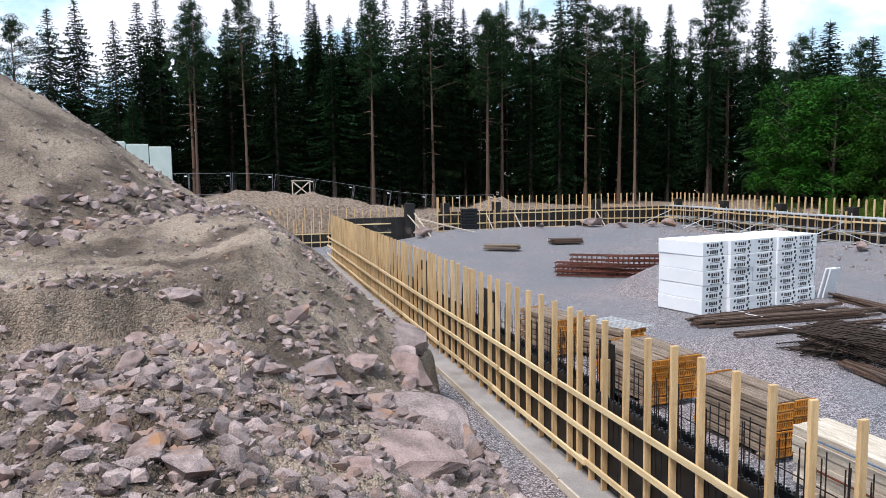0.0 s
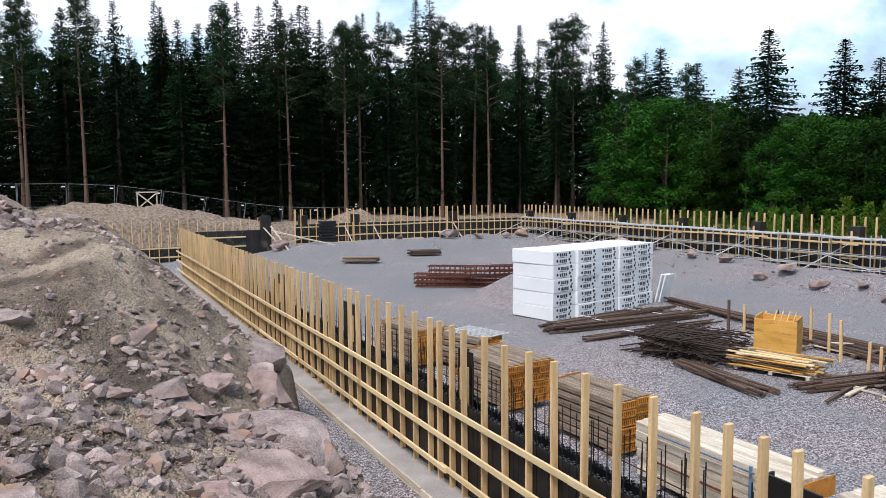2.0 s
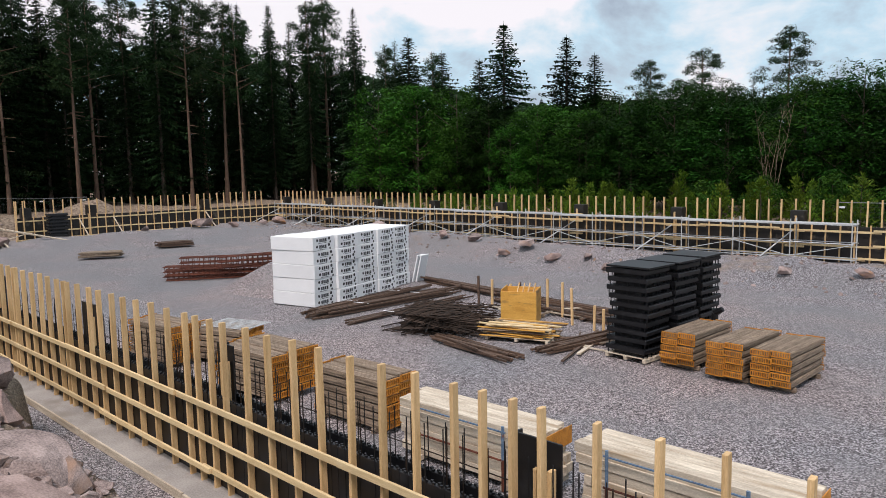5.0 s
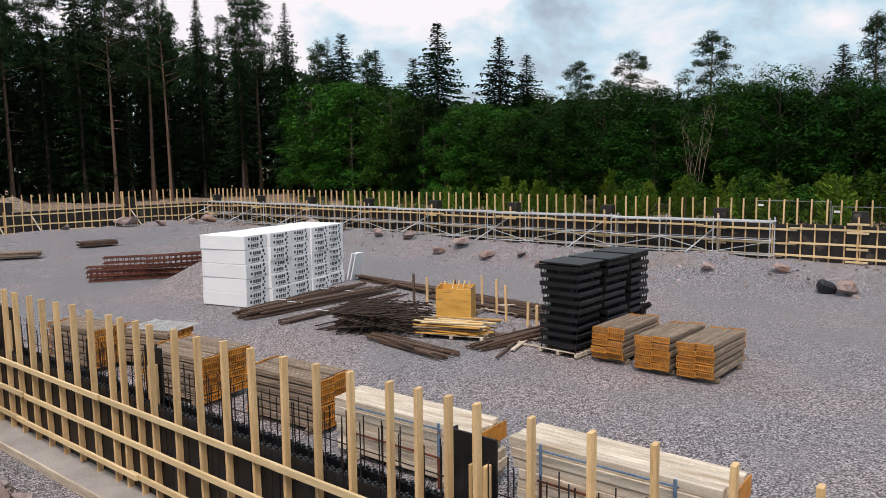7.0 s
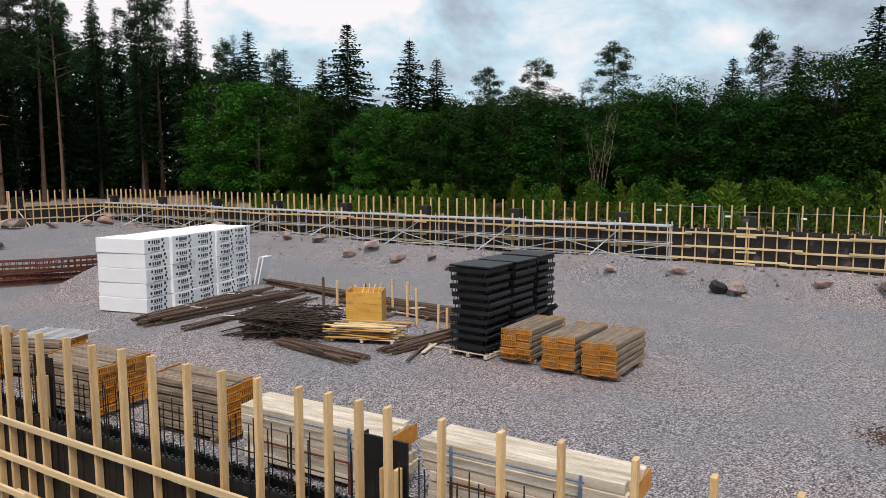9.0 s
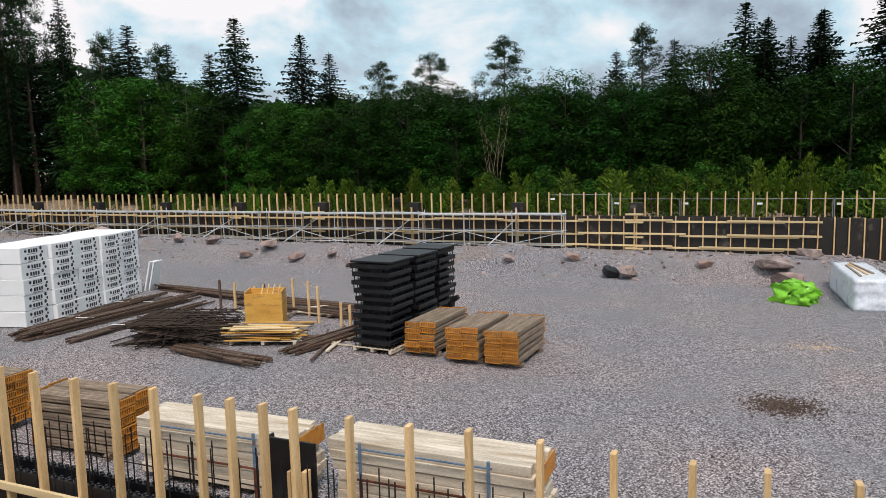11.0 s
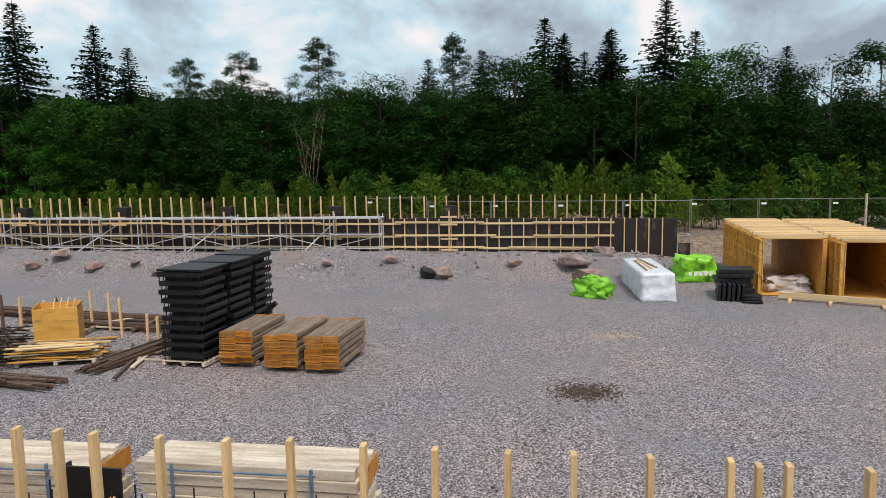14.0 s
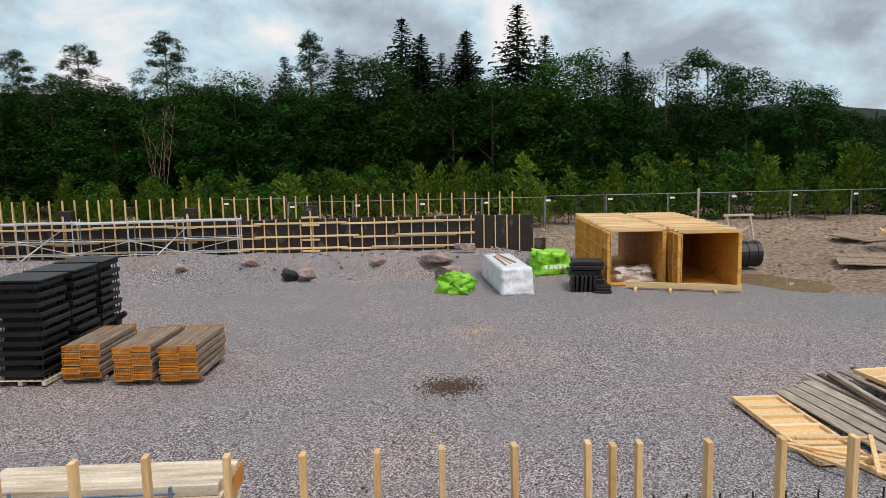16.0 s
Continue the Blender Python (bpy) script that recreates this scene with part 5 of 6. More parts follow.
def young_pine_mesh(seed, H, R):
    """Open whorls of upswept shoots, tufted with long needles."""
    r = random.Random(seed)
    g = Geo()
    z = 0.12 * H
    while z < H * 0.94:
        q = z / H
        for i in range(9):
            a = r.uniform(0, 6.283)
            ln = R * (1.02 - 0.88 * q) * r.uniform(0.55, 1.15)
            rise = (0.35 + 0.5 * q) * ln
            for j in range(max(2, int(ln / 0.13))):
                f = 0.25 + 0.75 * r.random()
                c = Vector((math.cos(a) * ln * f, math.sin(a) * ln * f, z + rise * f * f))
                for _ in range(3):
                    d = Vector((math.cos(a) * 0.5 + r.uniform(-.8, .8), math.sin(a) * 0.5 + r.uniform(-.8, .8), r.uniform(0.3, 1.6))).normalized() * r.uniform(0.12, 0.24)
                    w = d.orthogonal().normalized() * 0.035
                    g.add([c - w, c + w, c + d], [(0, 1, 2)])
        z += H * 0.065 * r.uniform(0.8, 1.2)
    for k in range(14):
        a, zz = r.uniform(0, 6.283), H * r.uniform(0.82, 0.97)
        g.add([(0.03, 0, zz), (-0.03, 0, zz), (0.12 * math.cos(a), 0.12 * math.sin(a), zz + 0.22)], [(0, 1, 2)])
    g.add([(0.03, 0, H * 0.85), (-0.03, 0.02, H * 0.85), (0, 0, H * 1.02)], [(0, 1, 2)])
    return g


def trunk_geo(H, r, lean=0.0, n=7):
    """A tapered, slightly bent trunk as one tube."""
    g = Geo()
    m = 7
    for k in range(m + 1):
        q = k / m
        rr = r * (1 - 0.86 * q) * (1.35 if k == 0 else 1)
        for i in range(n):
            a = 6.2832 * i / n
            g.v.append((lean * q * q + rr * math.cos(a), 0.1 * lean * q + rr * math.sin(a), H * q))
    g.f = [(k * n + i, k * n + (i + 1) % n, (k + 1) * n + (i + 1) % n, (k + 1) * n + i) for k in range(m) for i in range(n)]
    return g


def clump(g, r, c, rad, n, size, flat=0.7, wide=0.6, up=0.45):
    """Single leaves or needle tufts over a rounded spray, facing out and up."""
    c = Vector(c)
    for _ in range(n):
        u = Vector((r.gauss(0, 1), r.gauss(0, 1), r.gauss(0, 1) + 0.25)).normalized() * (r.random() ** 0.33)
        p = c + Vector((u.x * rad, u.y * rad, u.z * rad * flat))
        d = (u + Vector((r.uniform(-.6, .6), r.uniform(-.6, .6), up + r.uniform(-.5, .5)))).normalized()
        t = Matrix.Rotation(r.uniform(0, 6.28), 3, d) @ d.orthogonal().normalized()
        s = d.cross(t)
        a = size * r.uniform(0.7, 1.4)
        b = a * wide * r.uniform(0.7, 1.2)
        g.add([p - t * a, p + s * b - t * a * 0.1, p + t * a * 1.1 - s * b * 0.4], [(0, 1, 2)])


def pine_mesh(seed, H, R):
    """Irregular rounded needle sprays round a mostly bare trunk."""
    r = random.Random(seed)
    g, limb = Geo(), []
    for k in range(78):
        q = ((k + r.random()) / 78) ** 0.85
        z = H * (0.52 + 0.43 * q)
        ln = R * (1.05 - 0.78 * q ** 1.5) * r.uniform(0.25, 1.1) * (0.7 if q < 0.12 else 1.0)
        a = r.uniform(0, 6.283)
        c = Vector((ln * math.cos(a), ln * math.sin(a), z + 0.2 * ln))
        if k % 6 == 0:
            limb.append(((0, 0, z - 0.25), tuple(c)))
        clump(g, r, c, r.uniform(0.55, 1.0) * (1.1 - 0.4 * q), 90, 0.13, 0.62, 0.45, 0.55)
    clump(g, r, (0, 0, H * 0.965), 0.65, 130, 0.13, 0.9, 0.45, 0.55)
    for k in range(6):
        zz, a, ln = H * r.uniform(0.25, 0.5), r.uniform(0, 6.283), r.uniform(0.5, 1.4)
        limb.append(((0, 0, zz), (ln * math.cos(a), ln * math.sin(a), zz - 0.1 * ln)))
    return g, limb


def leafy_mesh(seed, H, R, size=0.122, n=122, low=0.14, count=78):
    """A rounded crown built of many separate leafy sprays with gaps between."""
    r = random.Random(seed)
    g, limb = Geo(), []
    lobes = [(r.uniform(0, 6.283), r.uniform(0.25, 0.9), r.uniform(0.8, 1.2)) for _ in range(9)]
    for k in range(count):
        q = (k + r.random()) / count
        z = H * (low + (0.95 - low) * q)
        rad = R * math.sin(math.pi * min(1, 0.25 + 0.71 * q)) ** 0.55
        a = r.uniform(0, 6.283)
        for la, lq, ls in lobes:
            rad *= 1 + (ls - 1) * math.exp(-((q - lq) / 0.2) ** 2) * max(0.0, math.cos(a - la))
        ln = rad * (0.92 - 0.5 * r.random() ** 2)
        p = (ln * math.cos(a), ln * math.sin(a), z)
        if k % 6 == 0:
            limb.append(((0, 0, max(0.3, z - 0.9 * ln)), p))
        clump(g, r, p, r.uniform(0.65, 1.15) * R / 3.0, n, size, 0.66, 0.62, 0.6)
    return g, limb


def tree_kind(name, label, crown, trunk, limb, leaf, bark, cat="tree"):
    ob = thing(name, pose(0, 0, 0), label, cat)
    part("trunk", trunk, bark, ob, smooth=True)
    for a, b in limb:
        part("limb", Geo().rod(a, b, 0.05, 4, 0.015), bark, ob)
    part("crown", crown, leaf, ob)
    return ob


KINDS = {}
S_R, S_B = (2.9, 3.3, 2.5, 3.8), (0.10, 0.22, 0.06, 0.03)
for i in range(4):
    KINDS["s%d" % i] = (tree_kind("spruce_tree", "dark green spruce with drooping branches at the forest edge", spruce_mesh(10 + i, 22.0, S_R[i], S_B[i]), trunk_geo(21.6, 0.2), [], L_SPRUCE, M_BARK), 22.0)
KINDS["s4"] = (tree_kind("spruce_tree", "broad dark spruce standing above the other trees", spruce_mesh(19, 22.0, 4.4, 0.05, 0.8), trunk_geo(21.6, 0.2), [], L_SPRUCE, M_BARK), 22.0)
for i in range(3):
    c, l = pine_mesh(30 + i, 20.0, (2.8, 3.3, 2.4)[i])
    KINDS["p%d" % i] = (tree_kind("pine_tree", "tall pine with bare reddish trunk and high crown", c, trunk_geo(19.6, 0.2, (0.3, -0.4, 0.2)[i]), l, L_PINE, M_PINEBARK), 20.0)
for i in range(3):
    c, l = leafy_mesh(50 + i, 12.0, (3.2, 3.8, 2.8)[i])
    KINDS["d%d" % i] = (tree_kind("deciduous_tree", "leafy green deciduous tree behind the site", c, trunk_geo(11.0, 0.14), l, L_BIRCH, M_BARK), 12.0)
c, l = leafy_mesh(57, 12.0, 3.4)
KINDS["d3"] = (tree_kind("deciduous_tree", "light green young deciduous tree at the forest edge", c, trunk_geo(11.0, 0.12), l, L_ASPEN, M_BARK), 12.0)
for i in range(3):
    KINDS["y%d" % i] = (tree_kind("young_pine", "bright green young pine beyond the fence", young_pine_mesh(70 + i, 2.6, (0.95, 0.8, 1.1)[i]), trunk_geo(2.4, 0.035, 0, 5), [], L_BUSH, M_BARK, "sapling"), 2.6)
for i in range(2):
    c, l = leafy_mesh(80 + i, 3.0, 1.4, 0.085, 54, 0.02, 34)
    KINDS["b%d" % i] = (tree_kind("bush", "dense green bush beyond the fence", c, trunk_geo(2.4, 0.04, 0, 5), l[:3], L_BUSH2, M_BARK, "bush"), 3.0)
FIRST = set()


def stand(kind, x, y, z, h, wide=1.0):
    """Puts a tree of that kind, h metres high, at a place."""
    ob, H = KINDS[kind]
    s = h / H
    m = Matrix.Translation((x, y, z - 0.05)) @ Matrix.Rotation(rnd.uniform(0, 6.28), 4, "Z")
    if kind in FIRST:
        ob = copy_thing(ob, m)
    else:
        FIRST.add(kind)
        ob.matrix_basis = m
    ob.scale = (s * wide, s * wide, s)
    return ob


def plant(kind, yaw, pitch, dist, wide=1.0):
    """A tree whose top stands at that yaw and pitch from the eye, dist metres away."""
    a = radians(yaw)
    x, y = -math.sin(a) * dist, math.cos(a) * dist
    z = ground_height(x, y)
    h = EYE[2] + dist * math.tan(radians(pitch)) - z
    if kind[0] in "sp" and h < 20:
        wide *= min(1.3, 1.2 * 20 / h) if kind[0] == "s" else min(1.25, 18 / h)
    stand(kind, x, y, z, h, wide)


def belt(yaw):
    a = radians(yaw)
    return min(56 / max(0.05, math.cos(a)), 74 / max(0.05, math.sin(a)) if yaw > 0 else 999)


# skyline trees: kind, yaw and pitch of the top, in degrees
SKYLINE = """
s1 108.9 11.6  s0 106.5 11.2  p0 104.0 11.1  s1 101.9 11.6  s0 100.2 12.3  s2 97.8 11.1  s2 96.2 12.5  s1 94.9 13.0
p0 92.8 12.1  s0 90.0 12.4  s0 88.4 13.3  s3 86.7 13.2  s2 83.6 13.0  s0 83.5 12.4  s1 82.4 10.8  s2 81.3 11.4
s2 81.0 11.0  s1 79.5 12.8  s0 79.0 13.6  s2 76.6 13.5  s3 75.3 14.0  s1 73.6 13.7  s2 72.1 12.7  p0 70.3 12.6
p1 69.2 12.5  p1 66.8 12.7  s2 64.7 14.3  s3 63.6 14.9  p0 61.7 12.6  p1 60.2 12.6  s2 58.9 12.3  s2 56.7 12.3
p1 53.6 12.8  p0 52.5 13.0  s2 50.3 12.2  d3 48.5 6.4  p2 47.9 9.6  s0 46.1 10.1  d3 45.5 6.6  s1 43.5 8.9
d3 42.4 6.4  s2 40.6 8.3  d2 39.9 5.6  s3 38.7 10.9  d3 36.1 5.0  s3 33.9 9.8  d0 32.9 4.3  d3 32.4 4.5
s2 31.8 8.4  d1 29.9 5.6  d2 29.0 4.7  p1 27.8 7.9  d1 25.9 6.0  d1 25.0 6.3  p1 23.8 8.5  d0 22.3 5.8
p0 18.3 9.6  d3 17.1 6.1  d1 13.6 6.7  d1 10.2 5.4  s2 9.8 7.9  p2 7.8 9.9  d0 6.1 5.6  s2 5.6 8.5
d1 3.1 8.2  d3 3.0 7.6  d0 1.4 5.6  s3 0.8 10.7  s1 -0.5 9.2  s1 -0.7 9.5  s2 -2.2 8.1  d2 -3.0 5.6
s0 -4.0 9.5  s2 -4.2 9.7  d1 -6.1 6.3  s3 -8.1 11.5  d3 -10.0 5.8  s0 -10.2 9.2  d3 -12.4 8.1  d1 -13.8 7.3
d1 -15.9 5.2  s2 -16.3 7.7  d1 -19.2 6.7  d2 -22.1 7.7  d0 -24.8 6.0  d1 -27.6 5.0  d0 -29.0 4.5  d0 -31.2 2.8
d1 -33.2 2.2  d0 -35.7 1.7  d1 -38.1 1.2
"""
for n, row in enumerate(SKYLINE.replace("\n", "  ").split("  ")):
    if row.strip():
        kind, yaw, top = row.split()
        if kind[0] == "s" and float(yaw) < 48:
            kind = "s4"
        near = -3.0 if kind[0] == "d" else 2.0 + 2.0 * (n % 3)
        plant(kind, float(yaw), float(top), belt(float(yaw)) + near, 1.2 if kind[0] == "d" else 1.5 if kind == "s4" else 1.05)


def skyline(yaw):
    """Pitch of the tree tops, smoothed along the horizon."""
    if yaw > 96:
        return 8.5
    if yaw > 60:
        return 15.0
    if yaw > 40:
        return 15.0 - (60 - yaw) * 0.30
    if yaw > -6:
        return 8.0
    return max(4.0, 8.5 - (-6 - yaw) * 0.16)


# the forest behind and between
for k in range(92):
    yaw = 44 + 72 * (k + rnd.random()) / 92
    d = belt(yaw) + rnd.choice((4, 8, 12, 17))
    plant(rnd.choice(("s0", "s1", "s2", "s3", "s0", "s3")), yaw, skyline(yaw) * rnd.uniform(0.58, 0.92), d, rnd.uniform(0.75, 1.1))
for k in range(12):
    yaw = 44 + 68 * (k + rnd.random()) / 12
    plant(rnd.choice(("p0", "p1", "p2", "s1")), yaw, skyline(yaw) * rnd.uniform(0.8, 0.95), belt(yaw) - 1 + rnd.uniform(0, 3), 0.9)
for k in range(50):
    yaw = -44 + 90 * (k + rnd.random()) / 50
    plant("d3" if 30 < yaw < 50 and k % 2 else rnd.choice(("d0", "d1", "d2")), yaw, skyline(yaw) * rnd.uniform(0.38, 0.75), belt(yaw) - 4 + rnd.choice((0, 3, 8)), rnd.uniform(1.15, 1.5))
for k in range(44):
    yaw = -44 + 96 * (k + rnd.random()) / 44
    plant(rnd.choice(("s0", "s3", "s1")), yaw, skyline(yaw) * rnd.uniform(0.45, 0.8), belt(yaw) + rnd.choice((6, 10)), 0.8)
# low growth in front of the forest
for k in range(215):
    x = -50 + 105 * (k + rnd.random()) / 215
    y = 40.6 + rnd.random() * 6.0
    kind = rnd.choice(("y0", "y1", "y2", "y0", "y2", "b0", "b1"))
    stand(kind, x, y, ground_height(x, y), (1.4 + 0.035 * (x + 50)) * rnd.uniform(0.6, 1.2), rnd.uniform(0.8, 1.15))
for yaw, top, kind in ((33.5, -1.0, "y0"), (25.4, -0.4, "y1"), (23.0, -1.9, "b0"), (30.5, -1.3, "y2"), (29.8, -1.8, "b1"), (14.0, -1.6, "y0"), (-8.5, 0.3, "y1"), (38.8, -2.2, "y2"), (10.0, -1.2, "y2"), (-20.5, 0.2, "y1"), (4.5, -1.4, "b0")):
    plant(kind, yaw, top, 44 / math.cos(radians(yaw)), 1.05)

# bare grey shrub before the leafy trees
dead = thing("dead_shrub", pose(-17.6, 49.4, ground_height(-17.6, 49.4)), "bare grey dead birch among green trees", "dead tree")
dr = random.Random(5)
for k in range(6):
    a, ln = dr.uniform(0, 6.283), dr.uniform(5.0, 8.2)
    p, d = Vector((dr.uniform(-.5, .5), dr.uniform(-.3, .3), 0)), Vector((0.16 * math.cos(a), 0.16 * math.sin(a), 1)).normalized()
    bg = Geo().rod(p, p + d * ln, 0.022, 5, 0.006)
    for j in range(9):
        f, b2 = dr.uniform(0.35, 0.95), dr.uniform(0, 6.283)
        c = p + d * ln * f
        bg.rod(c, c + Vector((0.55 * math.cos(b2), 0.55 * math.sin(b2), 0.9)) * dr.uniform(0.4, 1.1), 0.009, 4, 0.003)
    part("branch", bg, M_GREYWOOD, dead)

# distant woods that close the view between the trunks
g = Geo()
wr = random.Random(99)
for k in range(24000):
    yaw = wr.uniform(-60, 122)
    d = belt(yaw) + wr.uniform(14, 26)
    a = radians(yaw)
    top = d * math.tan(radians(skyline(yaw) * 0.62)) + 4.0
    p = Vector((-math.sin(a) * d, math.cos(a) * d, 0.3 + top * wr.random() ** 1.3))
    u = Vector((wr.gauss(0, 1), wr.gauss(0, 1), wr.gauss(0, 1))).normalized() * wr.uniform(0.35, 0.9)
    w = u.orthogonal().normalized() * wr.uniform(0.5, 1.0)
    g.add([p - u, p + w, p + u, p - w], [(0, 1, 2, 3)])
far_woods = part("far_woods", g, L_SPRUCE, None, "dark dense spruce woods in the distance", kind="stuff")
tagged(far_woods, category="woods")
hill = Geo()
for i in range(61):
    yaw = -75 + 75 * i / 60
    a = radians(yaw)
    d = 420
    up = 22 + 10 * math.sin(yaw * 0.16) + 5 * fbm(yaw, 1.0, 0.3)
    hill.v += [(-math.sin(a) * d, math.cos(a) * d, -2), (-math.sin(a) * (d + 90), math.cos(a) * (d + 90), up)]
hill.f = [(2 * i, 2 * i + 2, 2 * i + 3, 2 * i + 1) for i in range(60)]
part("wooded_hill", hill, M_HILL, None, "dark wooded hill on the horizon", True, kind="structure")


# ---- rocks ----
def hull_mesh(seed, mat, n=13):
    """An angular block: the hull of a few random points."""
    r = random.Random(seed)
    bm = bmesh.new()
    for _ in range(n):
        u = Vector((r.gauss(0, 1), r.gauss(0, 1), r.gauss(0, 1))).normalized() * r.uniform(0.42, 0.56)
        bm.verts.new((u.x, u.y * 0.8, u.z * 0.55))
    out = bmesh.ops.convex_hull(bm, input=bm.verts[:])
    bmesh.ops.delete(bm, geom=[v for v in bm.verts if not v.link_faces], context="VERTS")
    me = bpy.data.meshes.new("rock")
    bm.to_mesh(me)
    bm.free()
    me.materials.append(mat)
    return me


def big_hull(seed, mat):
    """A larger block with chipped edges and worn faces."""
    r = random.Random(seed)
    bm = bmesh.new()
    for _ in range(16):
        u = Vector((r.gauss(0, 1), r.gauss(0, 1), r.gauss(0, 1))).normalized() * r.uniform(0.44, 0.56)
        bm.verts.new((u.x, u.y * 0.85, u.z * 0.75))
    bmesh.ops.convex_hull(bm, input=bm.verts[:])
    bmesh.ops.delete(bm, geom=[v for v in bm.verts if not v.link_faces], context="VERTS")
    bmesh.ops.subdivide_edges(bm, edges=bm.edges[:], cuts=3, use_grid_fill=True)
    for v in bm.verts:
        p = v.co
        v.co = p + p.normalized() * 0.05 * noise.noise(p * 4 + Vector((seed, 0, 0))) + noise.noise_vector(p * 9 + Vector((seed, 0, 0))) * 0.018
    me = bpy.data.meshes.new("rock")
    bm.to_mesh(me)
    bm.free()
    me.materials.append(mat)
    return me


HULLS = [hull_mesh(300 + i, M_ROCK) for i in range(12)]
BLOCKS = [big_hull(400 + i, M_ROCK if i % 2 else M_PINKROCK) for i in range(8)]
HULL_DATA = [([v.co.copy() for v in me.vertices], [tuple(p.vertices) for p in me.polygons]) for me in HULLS]


def boulder(x, y, z, sx, sy, sz, i=0, rot=None, label="angular granite boulder on gravel", group="boulders"):
    ob = new("boulder", BLOCKS[i % len(BLOCKS)])
    rx, ry, rz = rot or (rnd.uniform(-15, 15), rnd.uniform(-15, 15), rnd.uniform(0, 360))
    ob.matrix_basis = pose(x, y, z, rx, ry, rz) @ Matrix.Diagonal((sx, sy, sz, 1))
    return tagged(ob, label, "boulder", group)


# along the gravel ridge
RIDGE = ((-30.6, 32.2, 1.1), (-28.4, 32.5, 1.0), (-24.8, 30.9, 0.9), (-23.7, 31.5, 1.2), (-21.6, 30.9, 0.95), (-19.7, 31.2, 0.7), (-18.2, 30.6, 0.8), (-10.2, 31.2, 0.8), (-7.3, 31.4, 0.75), (-4.7, 30.4, 1.15), (-1.7, 31.3, 0.8), (0.9, 31.2, 1.5), (1.3, 29.6, 1.4), (2.2, 33.1, 1.1))
for n, (x, y, s) in enumerate(RIDGE):
    x, y, s = 0.955 * x, 0.955 * y, 0.82 * s
    boulder(x, y, ground_height(x, y) + 0.28 * s, s * 1.15, s, s * 0.75, n, label="pinkish granite boulder on the gravel ridge", group="boulders on the ridge")
for n, (x, y, s) in enumerate(((-50.2, 26.5, 1.6), (-49.3, 28.6, 0.8), (-48.6, 30.8, 0.9), (-48.2, 32.0, 1.2), (-49.8, 22.0, 0.7), (-50.5, 13.0, 1.3), (-37.0, 32.4, 1.0), (-34.0, 32.0, 0.9))):
    boulder(x, y, ground_height(x, y) + 0.28 * s, s * 1.15, s, s * 0.75, n + 3, label="pale granite boulder near the end wall", group="boulders on the ridge")
bo = thing("plastic_sheet", pose(-5.2, 29.1, ground_height(-5.2, 29.1) + 0.02), "crumpled black sheet beside a boulder", "sheet")
part("fold", Geo().box((0, 0, 0.2), (0.6, 0.5, 0.4), pose(0, 0, 0, 15, 20, 30).to_3x3(), 0.08), M_BLACK, bo)

# blasted blocks on the bank
BANK = [(-13.0, 2.9, 1.5, 1.2, 1.5), (-13.9, 3.1, 1.3, 1.2, 1.2), (-12.1, 2.9, 0.9, 0.9, 1.2), (-15.2, 3.4, 1.7, 1.3, 0.8), (-12.2, 2.0, 1.1, 0.9, 0.7), (-10.2, 2.4, 2.2, 1.8, 1.0), (-8.6, 1.9, 1.9, 1.7, 0.8), (-9.6, 2.9, 1.5, 1.0, 1.1), (-7.2, 1.1, 0.9, 0.8, 0.6), (-11.3, 1.2, 1.3, 1.0, 0.9), (-12.6, 0.9, 1.2, 0.8, 1.0)]
BANK += [(-11.2, -0.4, 0.7, 0.5, 0.5), (-11.3, -1.5, 0.9, 0.6, 0.45), (-10.2, -2.2, 0.8, 0.6, 0.6), (-10.0, -3.2, 0.7, 0.5, 0.5), (-9.2, -1.1, 1.0, 0.5, 0.35), (-7.5, -1.3, 0.7, 0.6, 0.4), (-6.4, -0.5, 0.9, 0.6, 0.4), (-5.4, 0.2, 0.9, 0.7, 0.5), (-5.2, -1.2, 0.6, 0.5, 0.35), (-6.6, 1.7, 1.2, 1.0, 0.6)]
for n, (x, y, a, b, c) in enumerate(BANK):
    boulder(x, y, mound_height(x, y) - 0.12 * c, a, b, c, n, (rnd.uniform(-12, 12), rnd.uniform(-12, 12), rnd.uniform(-30, 30)), "angular blasted granite block on the rubble bank", "blasted blocks")
br = random.Random(21)
for n in range(70):
    x, y = br.uniform(-11.0, -2.5), br.uniform(-5.5, 3.0)
    s = 0.18 + 0.4 * br.random() ** 1.6
    boulder(x, y, mound_height(x, y) + 0.05 * s, s * 1.45, s, s * 0.5, n, (br.uniform(-20, 20), br.uniform(-20, 20), br.uniform(0, 360)), "broken granite block in the rubble", "rubble blocks")


def scatter(name, label, count, place, height, lo, hi, power=2.2, mat=None):
    """One object of many loose stones."""
    r = random.Random(len(name) + count)
    g = Geo()
    for _ in range(count):
        x, y = place(r)
        s = lo + (hi - lo) * r.random() ** power
        vs, fs = HULL_DATA[r.randrange(12)]
        q = Euler((r.gauss(0, 0.4), r.gauss(0, 0.4), r.uniform(0, 6.28))).to_matrix() * s
        c = Vector((x, y, height(x, y) + 0.06 * s))
        g.add([q @ v + c for v in vs], fs)
    ob = part(name, g, mat or M_RUBBLE, None, label, kind="stuff")
    return tagged(ob, category="stones")


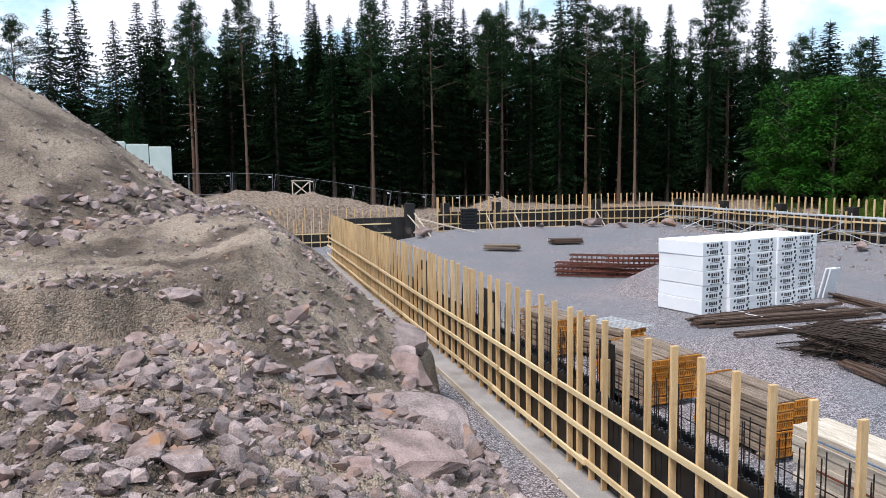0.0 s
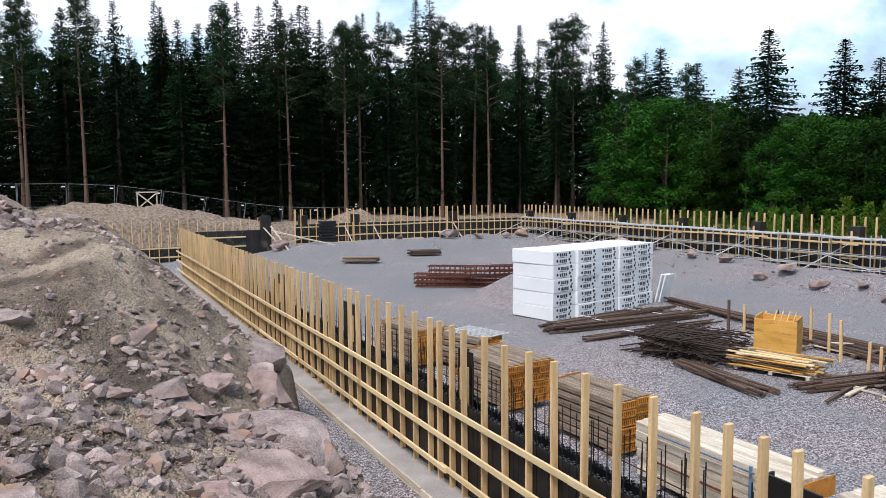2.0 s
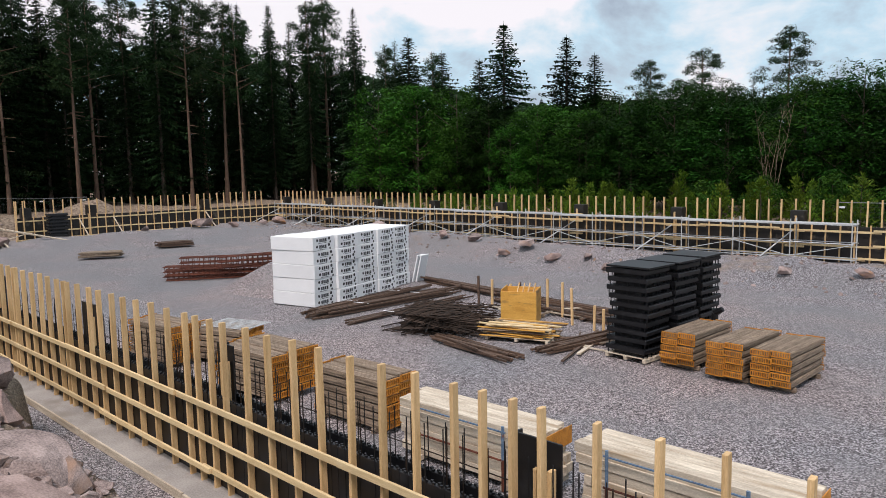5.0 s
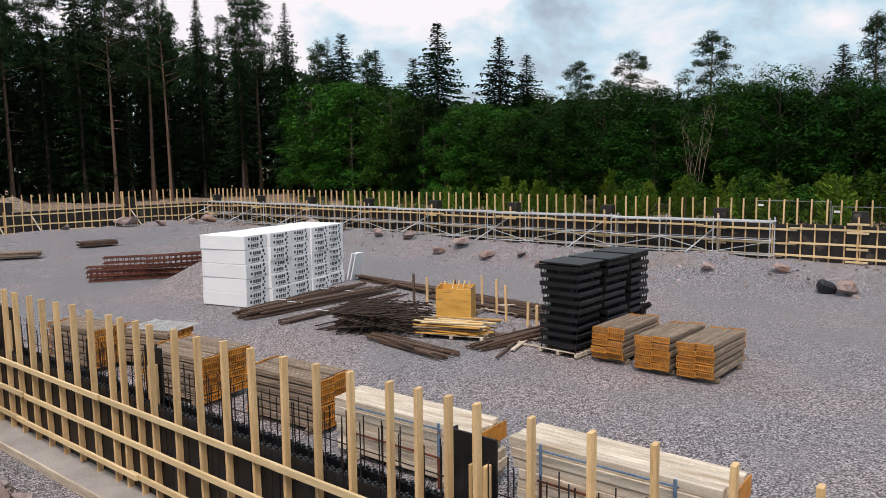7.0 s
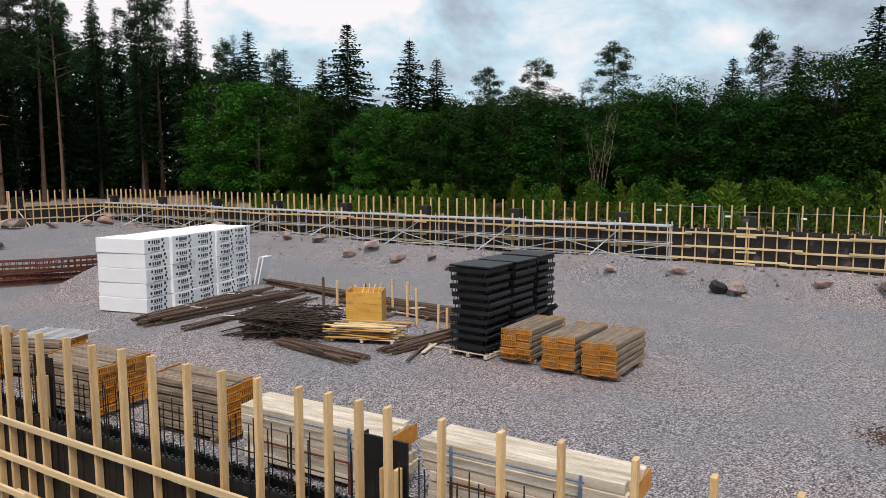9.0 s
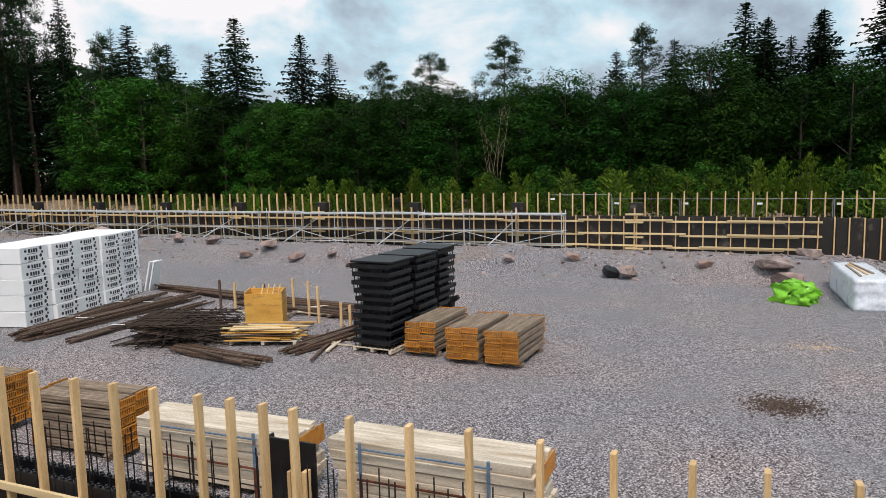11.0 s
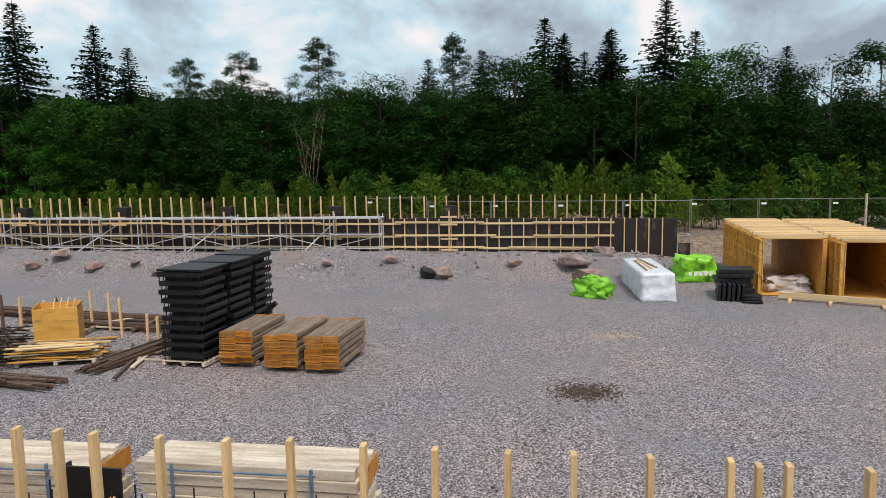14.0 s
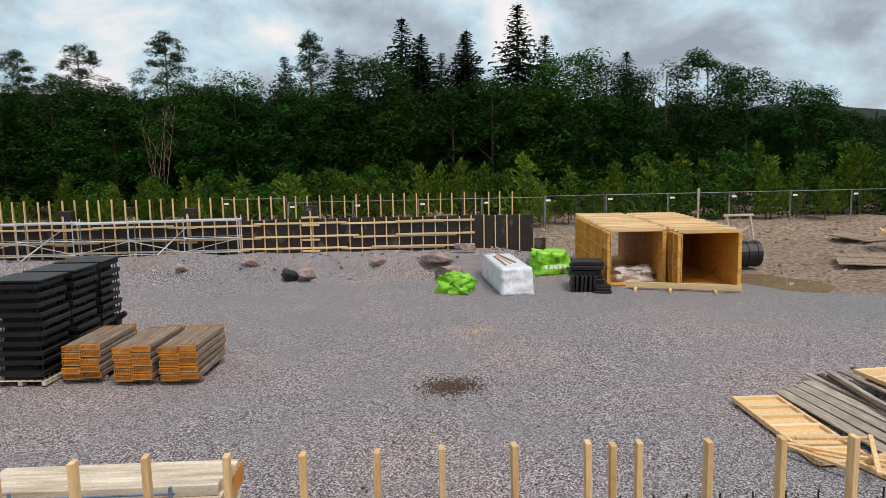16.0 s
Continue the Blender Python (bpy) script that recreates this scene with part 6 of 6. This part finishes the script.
def rubble_material():
    m = M_ROCK.copy()
    m.name = "loose_rubble"
    nt = m.node_tree
    geo = nt.nodes.new("ShaderNodeNewGeometry")
    hsv = next(n for n in nt.nodes if n.type == "HUE_SAT")
    rng = nt.nodes.new("ShaderNodeMapRange")
    rng.inputs["To Min"].default_value, rng.inputs["To Max"].default_value = 0.5, 1.5
    nt.links.new(geo.outputs["Random Per Island"], rng.inputs["Value"])
    nt.links.new(rng.outputs["Result"], hsv.inputs["Value"])
    return m


M_RUBBLE = rubble_material()
scatter("rubble", "loose angular granite rubble over the bank", 8000, lambda r: (-2.0 - 8.9 * r.random() ** 0.8, r.uniform(-6.0, 3.45)), mound_height, 0.03, 0.34, 3.2)
scatter("rock_chips", "fine sharp granite chips between the blocks", 9500, lambda r: (-2.0 - 9.2 * r.random() ** 0.9, r.uniform(-6.0, 3.5)), mound_height, 0.015, 0.09, 1.5)
scatter("stones", "loose stones on the sandy bank top", 3000, lambda r: (r.uniform(-30, -11), r.uniform(-7.0, 4.1)), mound_height, 0.03, 0.2, 4.0)
scatter("pebbles", "band of rounded stones at the heap foot", 700, lambda r: (lambda a, d: (-27 + d * math.cos(a), -11 + d * math.sin(a)))(r.uniform(0.1, 1.5), 10.6 + r.gauss(0, 0.7)), mound_height, 0.08, 0.55, 2.5)
scatter("ridge_stones", "loose stones along the gravel ridge", 1500, lambda r: (r.uniform(-50, 6), 28.5 + r.random() * 5), ground_height, 0.04, 0.28, 3.5)
scatter("earth_stones", "loose stones on the earth bank and track", 1800, lambda r: (r.uniform(-64, -55.5), r.uniform(-6, 28)) if r.random() < 0.45 else (r.uniform(13, 34), r.uniform(26, 39)), ground_height, 0.03, 0.30, 4.5)
scatter("yard_clods", "dark clods of soil scattered on gravel", 1500, lambda r: (0.67 + r.gauss(0, 0.33), 14.95 + r.gauss(0, 0.30)), lambda x, y: 0.01, 0.015, 0.075, 2.0, M_DKTIMBER)
scatter("yard_crumbs", "few dark soil crumbs on gravel", 60, lambda r: (r.uniform(-1, 4), r.uniform(9, 14)), lambda x, y: 0.0, 0.02, 0.09, 2.0, M_DKTIMBER)
# pale pack behind the spoil heap
pk = thing("insulation_stack", pose(-44.5, -8.2, 3.0, 0, 0, 6), "pale greenish wrapped insulation packs behind the heap", "insulation")
for k in range(4):
    part("pack", Geo().box((0, 0.6, 1.9), (1.6, 1.16, 3.8), None, 0.03), M_PALEGREEN, pk, at=pose(0, 1.2 * k, 0.30 - 0.14 * k))

# blocks that stick out of the cut face of the bank
fr = random.Random(77)
for n in range(14):
    y = fr.uniform(-5.2, -0.8)
    zz = fr.uniform(2.5, 3.2)
    s = 0.22 + 0.45 * fr.random() ** 2
    boulder(-11.42 + 0.6 * fbm(y, 2.0, 0.7) - 0.2 * (zz - 2.5) + fr.uniform(-.05, .12), y, zz, s * 0.7, s * 1.3, s * 0.75, n, (fr.uniform(-18, 18), fr.uniform(-18, 18), fr.uniform(-30, 30)), "granite block sticking out of the cut bank", "blocks in the bank")
scatter("bank_lumps", "sandy lumps and stones along the bank edge", 500, lambda r: (-11.5 - 1.6 * r.random() ** 2, r.uniform(-6.0, 1.6)), mound_height, 0.03, 0.26, 2.5)
scatter("slope_stones", "stones lying on the slope above the trench", 900, lambda r: (r.uniform(-24, -11.5), r.uniform(0.5, 4.0)), mound_height, 0.04, 0.34, 3.0)
scatter("sawdust", "pale sawdust and chips on gravel", 260, lambda r: (1.4 + r.gauss(0, 0.45), 19.9 + r.gauss(0, 0.22)), lambda x, y: 0.0, 0.015, 0.05, 1.5, M_PINE)
